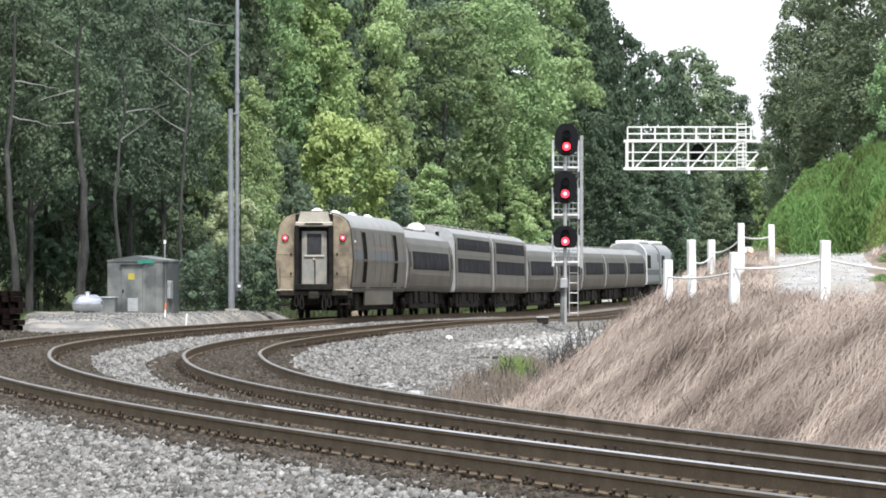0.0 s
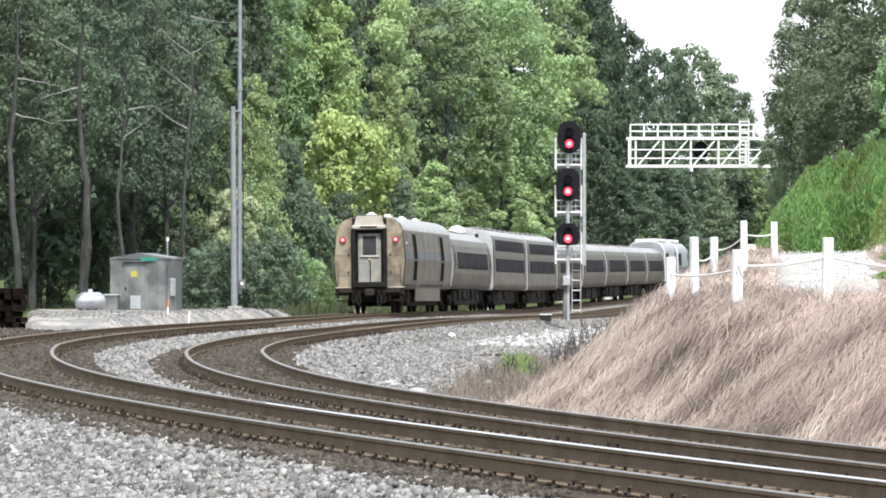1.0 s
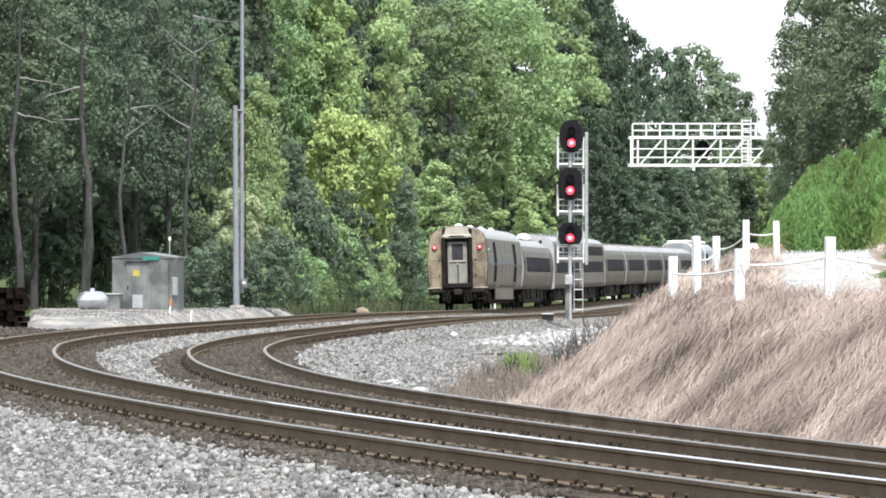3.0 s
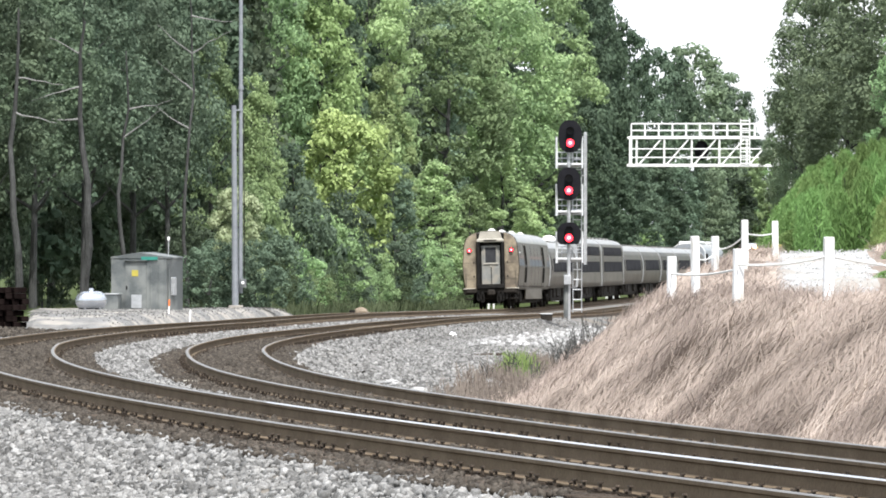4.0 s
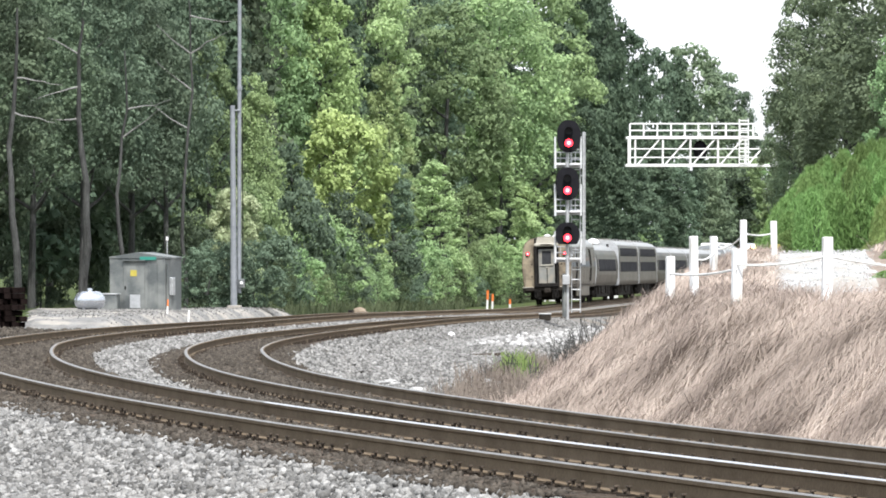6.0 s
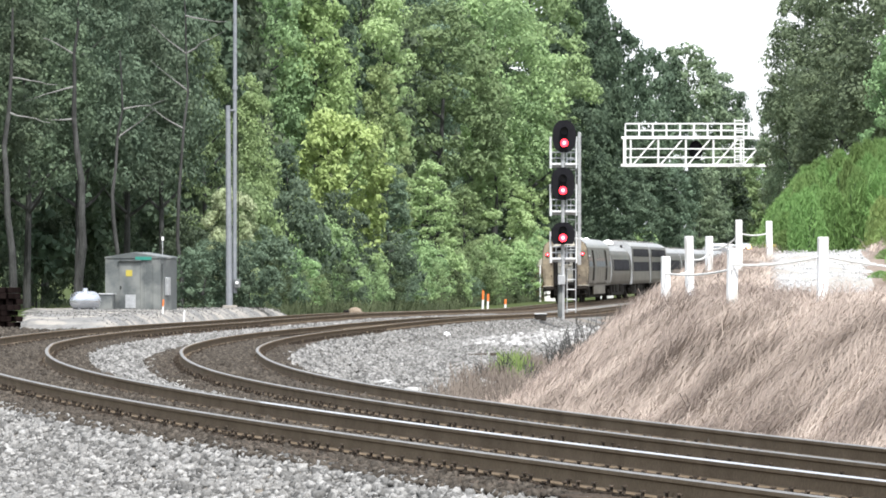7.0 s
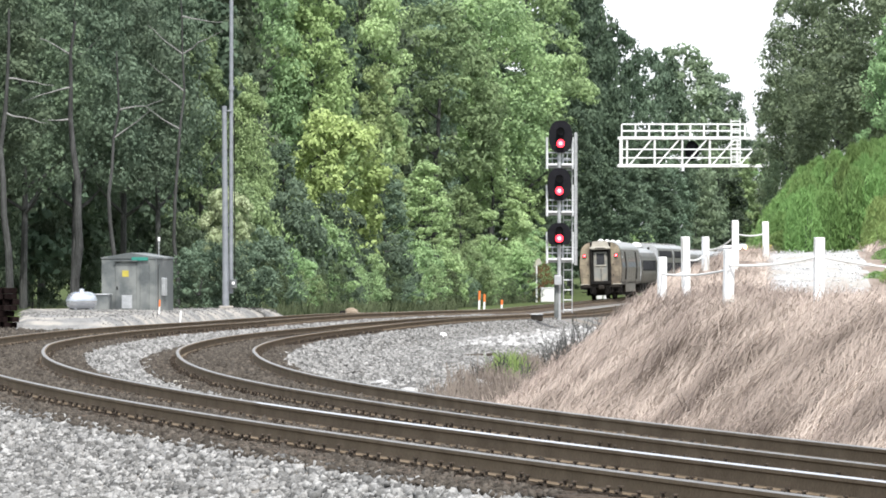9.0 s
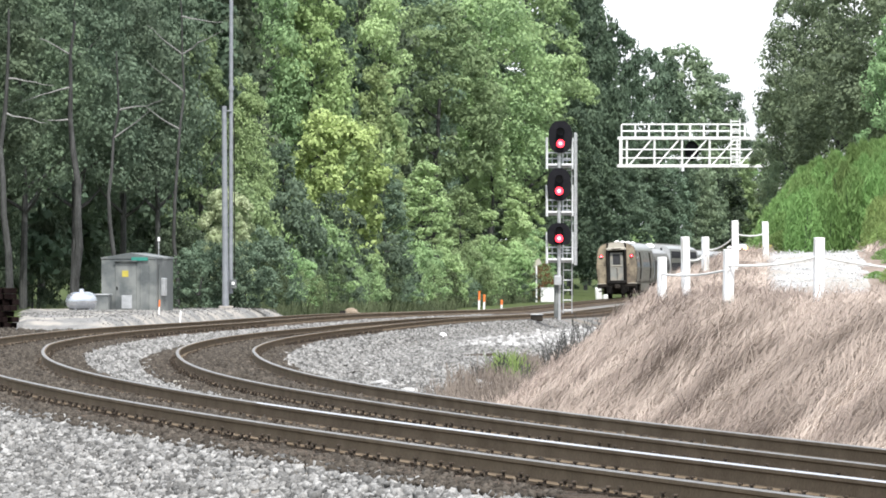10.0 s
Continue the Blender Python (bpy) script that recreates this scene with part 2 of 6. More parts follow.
L_WEED = leafy("green_weeds", (0.083, 0.132, 0.040), (0.203, 0.252, 0.086))


# ---- mesh helpers ----
def part(name, bm, material, parent=None, label=""):
    """Link a bmesh as one mesh object, under a thing or a part."""
    me = bpy.data.meshes.new(name)
    bm.normal_update()
    bm.to_mesh(me)
    bm.free()
    me.materials.append(material)
    ob = new(name, me)
    if parent:
        ob.parent = parent
    return tagged(ob, label)


def mesh_np(name, verts, faces, material, parent=None):
    """A mesh object from arrays of vertices and equal-sided faces."""
    me = bpy.data.meshes.new(name)
    v, f = np.asarray(verts, np.float32), np.asarray(faces, np.int32)
    k = f.shape[1]
    me.vertices.add(len(v))
    me.vertices.foreach_set("co", v.ravel())
    me.loops.add(f.size)
    me.loops.foreach_set("vertex_index", f.ravel())
    me.polygons.add(len(f))
    me.polygons.foreach_set("loop_start", np.arange(0, f.size, k, dtype=np.int32))
    me.update(calc_edges=True)
    me.materials.append(material)
    ob = new(name, me)
    if parent:
        ob.parent = parent
    return ob


def smooth(ob):
    ob.data.polygons.foreach_set("use_smooth", [True] * len(ob.data.polygons))
    return ob


def empty(name, m, label, category, group="", kind=""):
    ob = new(name)
    ob.matrix_basis = m
    return tagged(ob, label, category, group, kind)


def box(bm, c, s, bevel=0.0, turn=None):
    """A box of size s at c in bm, with chamfered edges where bevel is given."""
    r = bmesh.ops.create_cube(bm, size=1.0)
    bmesh.ops.scale(bm, vec=s, verts=r["verts"])
    vs = r["verts"]
    if bevel:
        ed = list({e for v in vs for e in v.link_edges})
        g = bmesh.ops.bevel(bm, geom=ed, offset=bevel, segments=1, affect="EDGES", profile=0.5)
        vs = list({v for f in g["faces"] for v in f.verts} | {v for v in vs if v.is_valid})
    if turn:
        bmesh.ops.transform(bm, matrix=turn, verts=vs)
    bmesh.ops.translate(bm, vec=c, verts=vs)
    return bm


def rod(bm, a, b, r, seg=8, r2=None):
    """A round bar from a to b."""
    a, b = Vector(a), Vector(b)
    d = b - a
    m = Matrix.Translation((a + b) / 2) @ d.to_track_quat("Z", "Y").to_matrix().to_4x4()
    bmesh.ops.create_cone(bm, cap_ends=True, segments=seg, radius1=r, radius2=r if r2 is None else r2, depth=d.length, matrix=m)
    return bm


def BM():
    return bmesh.new()


def sweep(bm, profile, stations, closed=True, caps=True):
    """Skin through rings: stations is a list of functions (x, z) -> point."""
    rings = [[bm.verts.new(st(x, z)) for x, z in profile] for st in stations]
    n = len(profile)
    for r0, r1 in zip(rings, rings[1:]):
        for i in range(n if closed else n - 1):
            j = (i + 1) % n
            bm.faces.new((r0[i], r0[j], r1[j], r1[i]))
    if caps and closed:
        bm.faces.new(rings[0][::-1])
        bm.faces.new(rings[-1])
    return bm


def extrude_y(bm, profile, y0, y1):
    return sweep(bm, profile, [lambda x, z, y=y0: (x, y, z), lambda x, z, y=y1: (x, y, z)])


# ---- the line: curvature, height and cant along the outer track ----
K_STEP, K_FROM = 20.0, -20.0
CURV = [1.044, 2.075, 3.064, 3.351, 1.929, 1.112, 0.852, 0.61, 0.72, 0.932, 0.607, 0.052, 0.175, -0.167, 0.046, 0.134, -0.1,
        0.05, 0.069, 0.03, 0.03, 0.03, 0.0, 0.0, 0.0]
Z_AT = ([-20, 20, 60, 100, 150, 200, 300, 440, 900], [0.0, 0.051, 0.057, -0.154, -0.438, -0.597, -1.194, -1.373, -1.9])
CANT_AT = ([-20, 40, 100, 160, 240, 440], [0.0064, 0.0152, 0.0264, 0.0206, -0.0213, -0.029])
GAP, INNER_Z = 4.0, -0.173
S_LINE = np.arange(-60.0, 900.5, 1.0)
_k = np.interp(S_LINE, K_FROM + K_STEP * np.arange(len(CURV)), CURV) / 1000
_k[S_LINE < -20] = 0.0
_h = np.concatenate([[0], np.cumsum((_k[1:] + _k[:-1]) / 2)])
_h = _h - _h[60] - 0.2068
_hm = (_h[1:] + _h[:-1]) / 2
_x = np.concatenate([[0], np.cumsum(np.sin(_hm))])
_y = np.concatenate([[0], np.cumsum(np.cos(_hm))])
X_LINE, Y_LINE, H_LINE = _x - _x[60] - 0.832, _y - _y[60] + 65.711, _h
Z_LINE = np.interp(S_LINE, *Z_AT)
C_LINE = np.interp(S_LINE, *CANT_AT)


def on_line(s, u=0.0, z=0.0):
    """Point at u metres to the right and z above the rails of the outer track, s metres along."""
    h, c = np.interp(s, S_LINE, H_LINE), np.interp(s, S_LINE, C_LINE)
    return (float(np.interp(s, S_LINE, X_LINE) + u * np.cos(h)), float(np.interp(s, S_LINE, Y_LINE) - u * np.sin(h)),
            float(np.interp(s, S_LINE, Z_LINE) + z))


def line_x(y):
    y = np.asarray(y, float)
    x = np.interp(y, Y_LINE, X_LINE)
    x = np.where(y < Y_LINE[0], X_LINE[0] + (y - Y_LINE[0]) * math.tan(H_LINE[0]), x)
    return np.where(y > Y_LINE[-1], X_LINE[-1] + (y - Y_LINE[-1]) * math.tan(H_LINE[-1]), x)


def line_z(y):
    return np.interp(y, Y_LINE, Z_LINE)


def lerp(a, b, t):
    return a + (b - a) * t


def step(t):
    t = np.clip(t, 0, 1)
    return t * t * (3 - 2 * t)


def rough_noise(x, y, f):
    return (np.sin(x * f * 1.7 + 1.3 * np.sin(y * f * 0.9)) + np.sin(y * f * 1.3 + 1.7 * np.sin(x * f * 1.1 + 2))) * 0.5


def toe_x(y):
    return np.maximum(line_x(y) + GAP + 2.0, 0.9 + 0.0325 * (y - 98))


def crest_x(y):
    return np.maximum(np.interp(y, [40, 66, 78, 89, 105, 117, 135, 143, 200, 320, 600], [16, 8.6, 5.9, 4.0, 3.6, 4.4, 5.6, 7.0, 10.5, 16.5, 40]), toe_x(y) + 1.6)


def crest_z(y):
    return np.interp(y, [40, 66, 88, 105, 117, 135, 143, 200, 320, 420, 600], [1.2, 1.02, 0.92, 0.78, 0.84, 1.36, 1.70, 1.74, 1.3, 0.4, -1.2])


def ground_z(x, y):
    """Height of the ground sheet."""
    x, y = np.asarray(x, float), np.asarray(y, float)
    u = x - line_x(y)
    zt = line_z(y)
    # cross-section of the formation: shoulder, outer bed, gap, inner bed, shoulder
    zi = INNER_Z
    z = zt + np.interp(u, [-30, -9, -5, -3.0, -1.75, -1.3, 1.3, 1.9, 2.5, 2.75, 5.3, 5.6, 6.6, 9], [0.3, -0.45, -0.62, -0.58, -0.27, -0.235, -0.225, -0.28, zi - 0.22, zi - 0.225, zi - 0.225, zi - 0.30, zi - 0.62, zi - 0.68])
    # pad by the hut, on the outer side
    pad = step((y - 214) / 3) * step((284 - y) / 10) * step((-u - 3.3) / 0.7) * step((x / np.maximum(y, 50) + 0.0652) / 0.002)
    z = z + 0.32 * step((y - 150) / 30) * step((-u - 2.6) / 1.4)
    z = lerp(z, zt + 0.19 + 0.05 * rough_noise(x, y, 0.8), pad)
    # bank on the inner side
    tx, cx = toe_x(y), crest_x(y)
    t = step((x - tx) / (cx - tx))
    zc = crest_z(y) + np.clip(x - cx, 0, 30) * 0.03
    z = np.where(x > tx, lerp(z, zc, t), z)
    z = z + np.where(x > tx + 0.3, 0.08 * rough_noise(x * 1.4 - y * 0.8, y * 0.5, 1.4) + 0.055 * rough_noise(y, x, 3.1) + 0.03 * rough_noise(x + y, y - x, 5.7), 0)
    far = step((np.hypot(x, y) - 700) / 800)
    return lerp(z, -1.0, far)


def build_ground():
    ys = np.concatenate([[-4000, -2000, -800, -300, -100, 0, 20, 35], np.arange(42, 150, 0.75), np.arange(150, 330, 2.0), np.arange(330, 640, 8.0), [680, 760, 900, 1200, 1700, 2500, 4500]])
    us = np.concatenate([[-4000, -1500, -500, -200, -90, -50, -30, -22, -16, -12, -10, -8.5, -7.5], np.arange(-6.5, 18.1, 0.4), [19, 21, 24, 28, 34, 42, 55, 80, 130, 300, 900, 4000]])
    U, Y = np.meshgrid(us, ys)
    X = line_x(np.clip(Y, -300, 800)) + U
    Z = ground_z(X, Y)
    v = np.stack([X, Y, Z], -1).reshape(-1, 3)
    nu, ny = len(us), len(ys)
    i = (np.arange(ny - 1)[:, None] * nu + np.arange(nu - 1)[None]).ravel()
    f = np.stack([i, i + 1, i + nu + 1, i + nu], 1)
    ob = smooth(mesh_np("ground", v, f, M_GRAVEL))
    for m in (M_BED, M_SOIL, M_FLOOR, M_SAND, M_ROAD):
        ob.data.materials.append(m)
    c = v[f].mean(1)
    x, y = c[:, 0], c[:, 1]
    u = x - line_x(y)
    idx = np.zeros(len(f), np.int32)
    idx[((u > -1.7) & (u < 1.5)) | ((u > 2.55) & (u < 5.5))] = 1
    idx[(y > 165) & (u > -3.2) & (u < -1.6)] = 1
    idx[x > toe_x(y) - 0.2 + 0.4 * rough_noise(x, y, 0.9)] = 2
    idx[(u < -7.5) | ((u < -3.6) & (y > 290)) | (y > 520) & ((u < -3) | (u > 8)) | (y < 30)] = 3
    idx[(u < -3.2) & (x > -0.065 * y) & (y > 214) & (y < 284)] = 4
    idx[(u < -4.2) & (y > 150) & (y <= 214)] = 1
    # gravel wedge bounded by rays from the camera, shaped to fit its view
    road = (y > 100) & (y < 185) & (x > 0.0512 * y + 0.25 * rough_noise(x, y, 1.0)) & (x < 0.0672 * y + 0.2 * rough_noise(x, y, 1.3))
    idx[road] = 5
    idx[(y > 185) & (x > crest_x(y) - 1)] = 3
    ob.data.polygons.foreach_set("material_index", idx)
    return tagged(ob, "grey ballast gravel, dry soil bank and woodland floor", "ground", kind="structure")


# ---- the tracks ----
RAIL = [(-0.075, -0.186), (0.075, -0.186), (0.075, -0.172), (0.012, -0.150), (0.010, -0.055), (0.037, -0.040), (0.037, -0.010), (0.020, -0.001), (-0.014, 0.0), (-0.037, -0.010), (-0.037, -0.040), (-0.010, -0.055), (-0.012, -0.150), (-0.075, -0.172)]


def build_track(name, u0, z0, label):
    track = empty(name, Matrix(), label, "railway track", kind="structure")
    ss = np.concatenate([np.arange(-40, 200, 1.0), np.arange(200, 551, 5.0)])
    for side in (-1, 1):
        bm = BM()
        st = []
        for s in ss:
            h = float(np.interp(s, S_LINE, H_LINE))
            c = float(np.interp(s, S_LINE, C_LINE))
            p = on_line(s, u0 + side * 0.7525, z0 - side * 0.7525 * c)
            st.append(lambda x, z, p=p, h=h: (p[0] + x * math.cos(h), p[1] - x * math.sin(h), p[2] + z))
        sweep(bm, RAIL, st)
        for f in bm.faces:
            if f.normal.length == 0:
                f.normal_update()
        rail = part("rail", bm, M_RAIL, track, "rust-brown steel rail with a worn head")
        rail.data.materials.append(M_RAILGLINT if side > 0 else M_RAILTOP)
        rail.data.materials.append(M_RAILTOP)
        n = len(RAIL)
        # painted glint only on the near stretch of the outer track's right rail
        idx = [1 if (i % n) in (7, 8) and (side < 0 or (u0 == 0 and i // n < 50)) else 2 if (i % n) in (7, 8) else 0 for i in range(len(rail.data.polygons))]
        rail.data.polygons.foreach_set("material_index", idx)
    # timber sleepers: the near ones one by one, the rest joined
    bm = box(BM(), (0, 0, -0.09), (2.6, 0.23, 0.18), 0.012)
    first = None
    rng = random.Random(5 + int(u0))
    far_v, far_f = [], []
    clips, plates = [], []
    for i in range(900):
        s = -30 + i * 0.5
        if s > 545:
            break
        h = float(np.interp(s, S_LINE, H_LINE))
        c = float(np.interp(s, S_LINE, C_LINE))
        p = on_line(s, u0, z0 - 0.192 + rng.uniform(-0.016, 0.004))
        m = Matrix.Translation(p) @ Euler((0, c, -h + radians(rng.uniform(-1, 1)))).to_matrix().to_4x4() @ Matrix.Translation((rng.uniform(-0.04, 0.04), 0, 0))
        if 0 <= i - 16 < 290:
            if first is None:
                first = part("sleeper", bm, M_TIE, track)
                first.matrix_basis = m
            else:
                ob = new("sleeper", first.data)
                ob.parent, ob.matrix_basis = track, m
        elif i % 2 == 0 or s < 200:
            k = len(far_v)
            far_v += [m @ Vector((x, y, z)) for x in (-1.3, 1.3) for y in (-0.115, 0.115) for z in (-0.18, 0)]
            far_f += [[k + a for a in q] for q in ((0, 1, 3, 2), (4, 6, 7, 5), (0, 4, 5, 1), (2, 3, 7, 6), (1, 5, 7, 3), (0, 2, 6, 4))]
        if s < 160:
            for r in (-0.7525, 0.7525):
                for e in (-0.105, 0.105):
                    for dy in (-0.07, 0.07):
                        outer = e * r > 0
                        high = rng.uniform(0.065, 0.085) if dy < 0 else rng.uniform(0.035, 0.05)
                        clips.append((m, r + e + rng.uniform(-0.006, 0.006), dy + rng.uniform(-0.015, 0.015), high if outer else high * 0.6))
                    plates.append((m, r))
    tagged(mesh_np("far_sleepers", far_v, far_f, M_TIE, track), kind="stuff")
    cv, cf = [], []
    for m, x, y, hh in clips:
        k = len(cv)
        cv += [m @ Vector((x + a, y + b, z)) for a in (-0.011, 0.011) for b in (-0.012, 0.012) for z in (0.0, hh)]
        cf += [[k + a for a in q] for q in ((0, 1, 3, 2), (4, 6, 7, 5), (0, 4, 5, 1), (2, 3, 7, 6), (1, 5, 7, 3))]
        # hooked head
        k = len(cv)
        cv += [m @ Vector((x + a, y + b, hh + z)) for a in (-0.02, 0.02) for b in (-0.03, 0.016) for z in (-0.008, 0.008)]
        cf += [[k + a for a in q] for q in ((0, 1, 3, 2), (4, 6, 7, 5), (0, 4, 5, 1), (2, 3, 7, 6), (1, 5, 7, 3))]
    for m, x in plates:
        k = len(cv)
        cv += [m @ Vector((x + a, b, z)) for a in (-0.17, 0.17) for b in (-0.095, 0.095) for z in (0.0, 0.016)]
        cf += [[k + a for a in q] for q in ((0, 1, 3, 2), (4, 6, 7, 5), (0, 4, 5, 1), (2, 3, 7, 6), (1, 5, 7, 3))]
    tagged(mesh_np("spikes_and_anchors", cv, cf, M_CLIP, track), kind="stuff")
    return track


def stones(name, n, place, size, material, label, sides=20, seed=1, lift=0.0):
    """Crushed stone as one mesh; place(rng, n) gives x, y."""
    rng = np.random.default_rng(seed)
    if sides == 20:
        g = (1 + 5 ** 0.5) / 2
        base = np.array([(-1, g, 0), (1, g, 0), (-1, -g, 0), (1, -g, 0), (0, -1, g), (0, 1, g), (0, -1, -g), (0, 1, -g), (g, 0, -1), (g, 0, 1), (-g, 0, -1), (-g, 0, 1)]) / 1.9
        fc = np.array([(0, 11, 5), (0, 5, 1), (0, 1, 7), (0, 7, 10), (0, 10, 11), (1, 5, 9), (5, 11, 4), (11, 10, 2), (10, 7, 6), (7, 1, 8), (3, 9, 4), (3, 4, 2), (3, 2, 6), (3, 6, 8), (3, 8, 9), (4, 9, 5), (2, 4, 11), (6, 2, 10), (8, 6, 7), (9, 8, 1)])
    elif sides == 12:
        base = np.array([(x, y, z) for x in (-1, 1) for y in (-1, 1) for z in (-1, 1)]) * 0.72
        fc = np.array([(0, 1, 3), (0, 3, 2), (4, 6, 7), (4, 7, 5), (0, 4, 5), (0, 5, 1), (2, 3, 7), (2, 7, 6), (1, 5, 7), (1, 7, 3), (0, 2, 6), (0, 6, 4)])
    else:
        base = np.array([(1, 0, 0), (-1, 0, 0), (0, 1, 0), (0, -1, 0), (0, 0, 1), (0, 0, -1)], float)
        fc = np.array([(0, 2, 4), (2, 1, 4), (1, 3, 4), (3, 0, 4), (2, 0, 5), (1, 2, 5), (3, 1, 5), (0, 3, 5)])
    x, y = place(rng, n)
    n = len(x)
    r = rng.uniform(size[0], size[1], n) * rng.choice([0.7, 1.0, 1.0, 1.25], n)
    v = base[None] * (1 + rng.uniform(-0.38, 0.38, (n, len(base), 3 if sides == 12 else 1)))
    v = v * (r[:, None] * rng.uniform(0.5, 1.25, (n, 3)))[:, None]
    q = rng.normal(size=(n, 4))
    q /= np.linalg.norm(q, axis=1)[:, None]
    w, a, b, c = q.T
    R = np.stack([1 - 2 * (b * b + c * c), 2 * (a * b - c * w), 2 * (a * c + b * w), 2 * (a * b + c * w), 1 - 2 * (a * a + c * c), 2 * (b * c - a * w), 2 * (a * c - b * w), 2 * (b * c + a * w), 1 - 2 * (a * a + b * b)], 1).reshape(n, 3, 3)
    v = np.einsum("nij,nkj->nki", R, v)
    v += np.stack([x, y, ground_z(x, y) + r * 0.25 + lift], 1)[:, None]
    f = fc[None] + (np.arange(n) * len(base))[:, None, None]
    return tagged(mesh_np(name, v.reshape(-1, 3), f.reshape(-1, 3), material), label, "gravel", kind="stuff")


def band(y0, y1, u0, u1):
    """Evenly strewn places between two offsets from the outer track."""
    def place(rng, n):
        y = rng.uniform(y0, y1, n)
        x = line_x(y) + rng.uniform(u0, u1, n)
        ok = x < toe_x(y) + 0.15 + 0.25 * rough_noise(x, y, 1.1)
        return x[ok], y[ok]
    return place


# ---- the train ----
TRAIN_S0, TRAIN_V, TRAIN_A = 186.31, 23.404, 0.1086


def flip(half):
    """A closed outline from its right half, listed from the bottom up."""
    return half + [(-x, z) for x, z in reversed(half) if abs(x) > 1e-6]


FLAT = flip([(1.40, 1.02), (1.50, 1.10), (1.525, 1.35), (1.525, 3.30), (1.50, 3.55), (1.40, 3.78), (1.15, 3.98), (0.80, 4.10), (0.40, 4.17), (0.0, 4.19)])
BAG = flip([(1.36, 1.02), (1.41, 1.10), (1.45, 1.35), (1.52, 2.20), (1.525, 2.32), (1.50, 2.70), (1.44, 3.30), (1.40, 3.55), (1.31, 3.78), (1.08, 3.98), (0.78, 4.10), (0.40, 4.17), (0.0, 4.19)])
TUBE = flip([(1.30, 1.05), (1.40, 1.20), (1.50, 1.75), (1.525, 2.2), (1.49, 2.75), (1.41, 3.10), (1.27, 3.38), (1.05, 3.60), (0.75, 3.74), (0.4, 3.82), (0.0, 3.85)])
LOCO = flip([(1.45, 1.2), (1.52, 1.4), (1.52, 3.55), (1.35, 3.9), (1.0, 4.25), (0.5, 4.36), (0.0, 4.38)])


def shrink(profile, k, zc=2.5):
    return [(x * k, zc + (z - zc) * k) for x, z in profile]


def bogie(parent, y, wheelbase=2.6):
    """Truck with frame, springs, axles and four wheels."""
    bm = BM()
    for sx in (-1, 1):
        box(bm, (sx * 1.05, y, 0.62), (0.16, wheelbase + 0.7, 0.26), 0.04)
        for dy in (-0.55, 0.55):
            rod(bm, (sx * 1.12, y + dy, 0.5), (sx * 1.12, y + dy, 0.95), 0.10, 8)
        for dy in (-wheelbase / 2, wheelbase / 2):
            box(bm, (sx * 1.08, y + dy, 0.48), (0.22, 0.36, 0.34), 0.05)
    box(bm, (0, y, 0.72), (2.1, 0.5, 0.24), 0.04)
    tr = part("truck_frame", bm, M_UNDER, parent)
    for dy in (-wheelbase / 2, wheelbase / 2):
        bm = BM()
        rod(bm, (-0.95, y + dy, 0.457), (0.95, y + dy, 0.457), 0.08, 8)
        part("axle", bm, M_UNDER, tr)
        for sx in (-1, 1):
            bm = BM()
            rod(bm, (sx * 0.69, y + dy, 0.457), (sx * 0.82, y + dy, 0.457), 0.457, 20)
            rod(bm, (sx * 0.82, y + dy, 0.457), (sx * 0.84, y + dy, 0.457), 0.40, 20)
            part("wheel", bm, M_UNDER, tr)
    return tr


def shell(parent, profile, y0, y1, roof_from, side_mat):
    """Car body: an outline swept from end to end with rounded ends, roof toned paler for sky glint."""
    bm = BM()
    ys = [(y0, 0.975), (y0 + 0.06, 0.992), (y0 + 0.16, 1.0)]
    ys += [(y0 + 0.16 + (y1 - y0 - 0.32) * i / 8, 1.0) for i in range(1, 8)]
    ys += [(y1 - 0.16, 1.0), (y1 - 0.06, 0.992), (y1, 0.975)]
    sweep(bm, profile, [lambda x, z, y=y, k=k: (x * k, y, 2.5 + (z - 2.5) * k) for y, k in ys])
    bm.normal_update()
    body = part("body", bm, side_mat, parent)
    body.data.materials.append(M_ROOF)
    for p in body.data.polygons:
        if p.center.z > roof_from and abs(p.normal.y) < 0.5:
            p.material_index = 1
            p.use_smooth = True
        elif abs(p.normal.y) < 0.5:
            p.use_smooth = True
    return body


def side_x(profile, z):
    """Half-width of an outline at a height."""
    half = [(x, zz) for x, zz in profile if x > 0]
    zs = [h[1] for h in half]
    return float(np.interp(z, zs, [h[0] for h in half]))


def side_panel(name, parent, profile, y0, y1, z0, z1, mat, proud=0.012, sides=(1, -1), label=""):
    """Thin panel that follows the side of the body."""
    for sgn in sides:
        bm = BM()
        rows = [z0 + (z1 - z0) * i / 6 for i in range(7)]
        out = [((side_x(profile, z) + proud) * sgn, z) for z in rows]
        inn = [((side_x(profile, z) - 0.03) * sgn, z) for z in reversed(rows)]
        extrude_y(bm, out + inn, y0, y1)
        bmesh.ops.recalc_face_normals(bm, faces=bm.faces)
        part(name, bm, mat, parent, label)


def diaphragm(parent, y, profile):
    bm = BM()
    for sx in (-1, 1):
        box(bm, (sx * 0.62, y, 2.45), (0.14, 0.34, 2.5), 0.04)
    box(bm, (0, y, 3.66), (1.38, 0.34, 0.16), 0.04)
    box(bm, (0, y, 1.2), (1.38, 0.34, 0.2), 0.03)
    part("gangway", bm, M_DARK, parent)


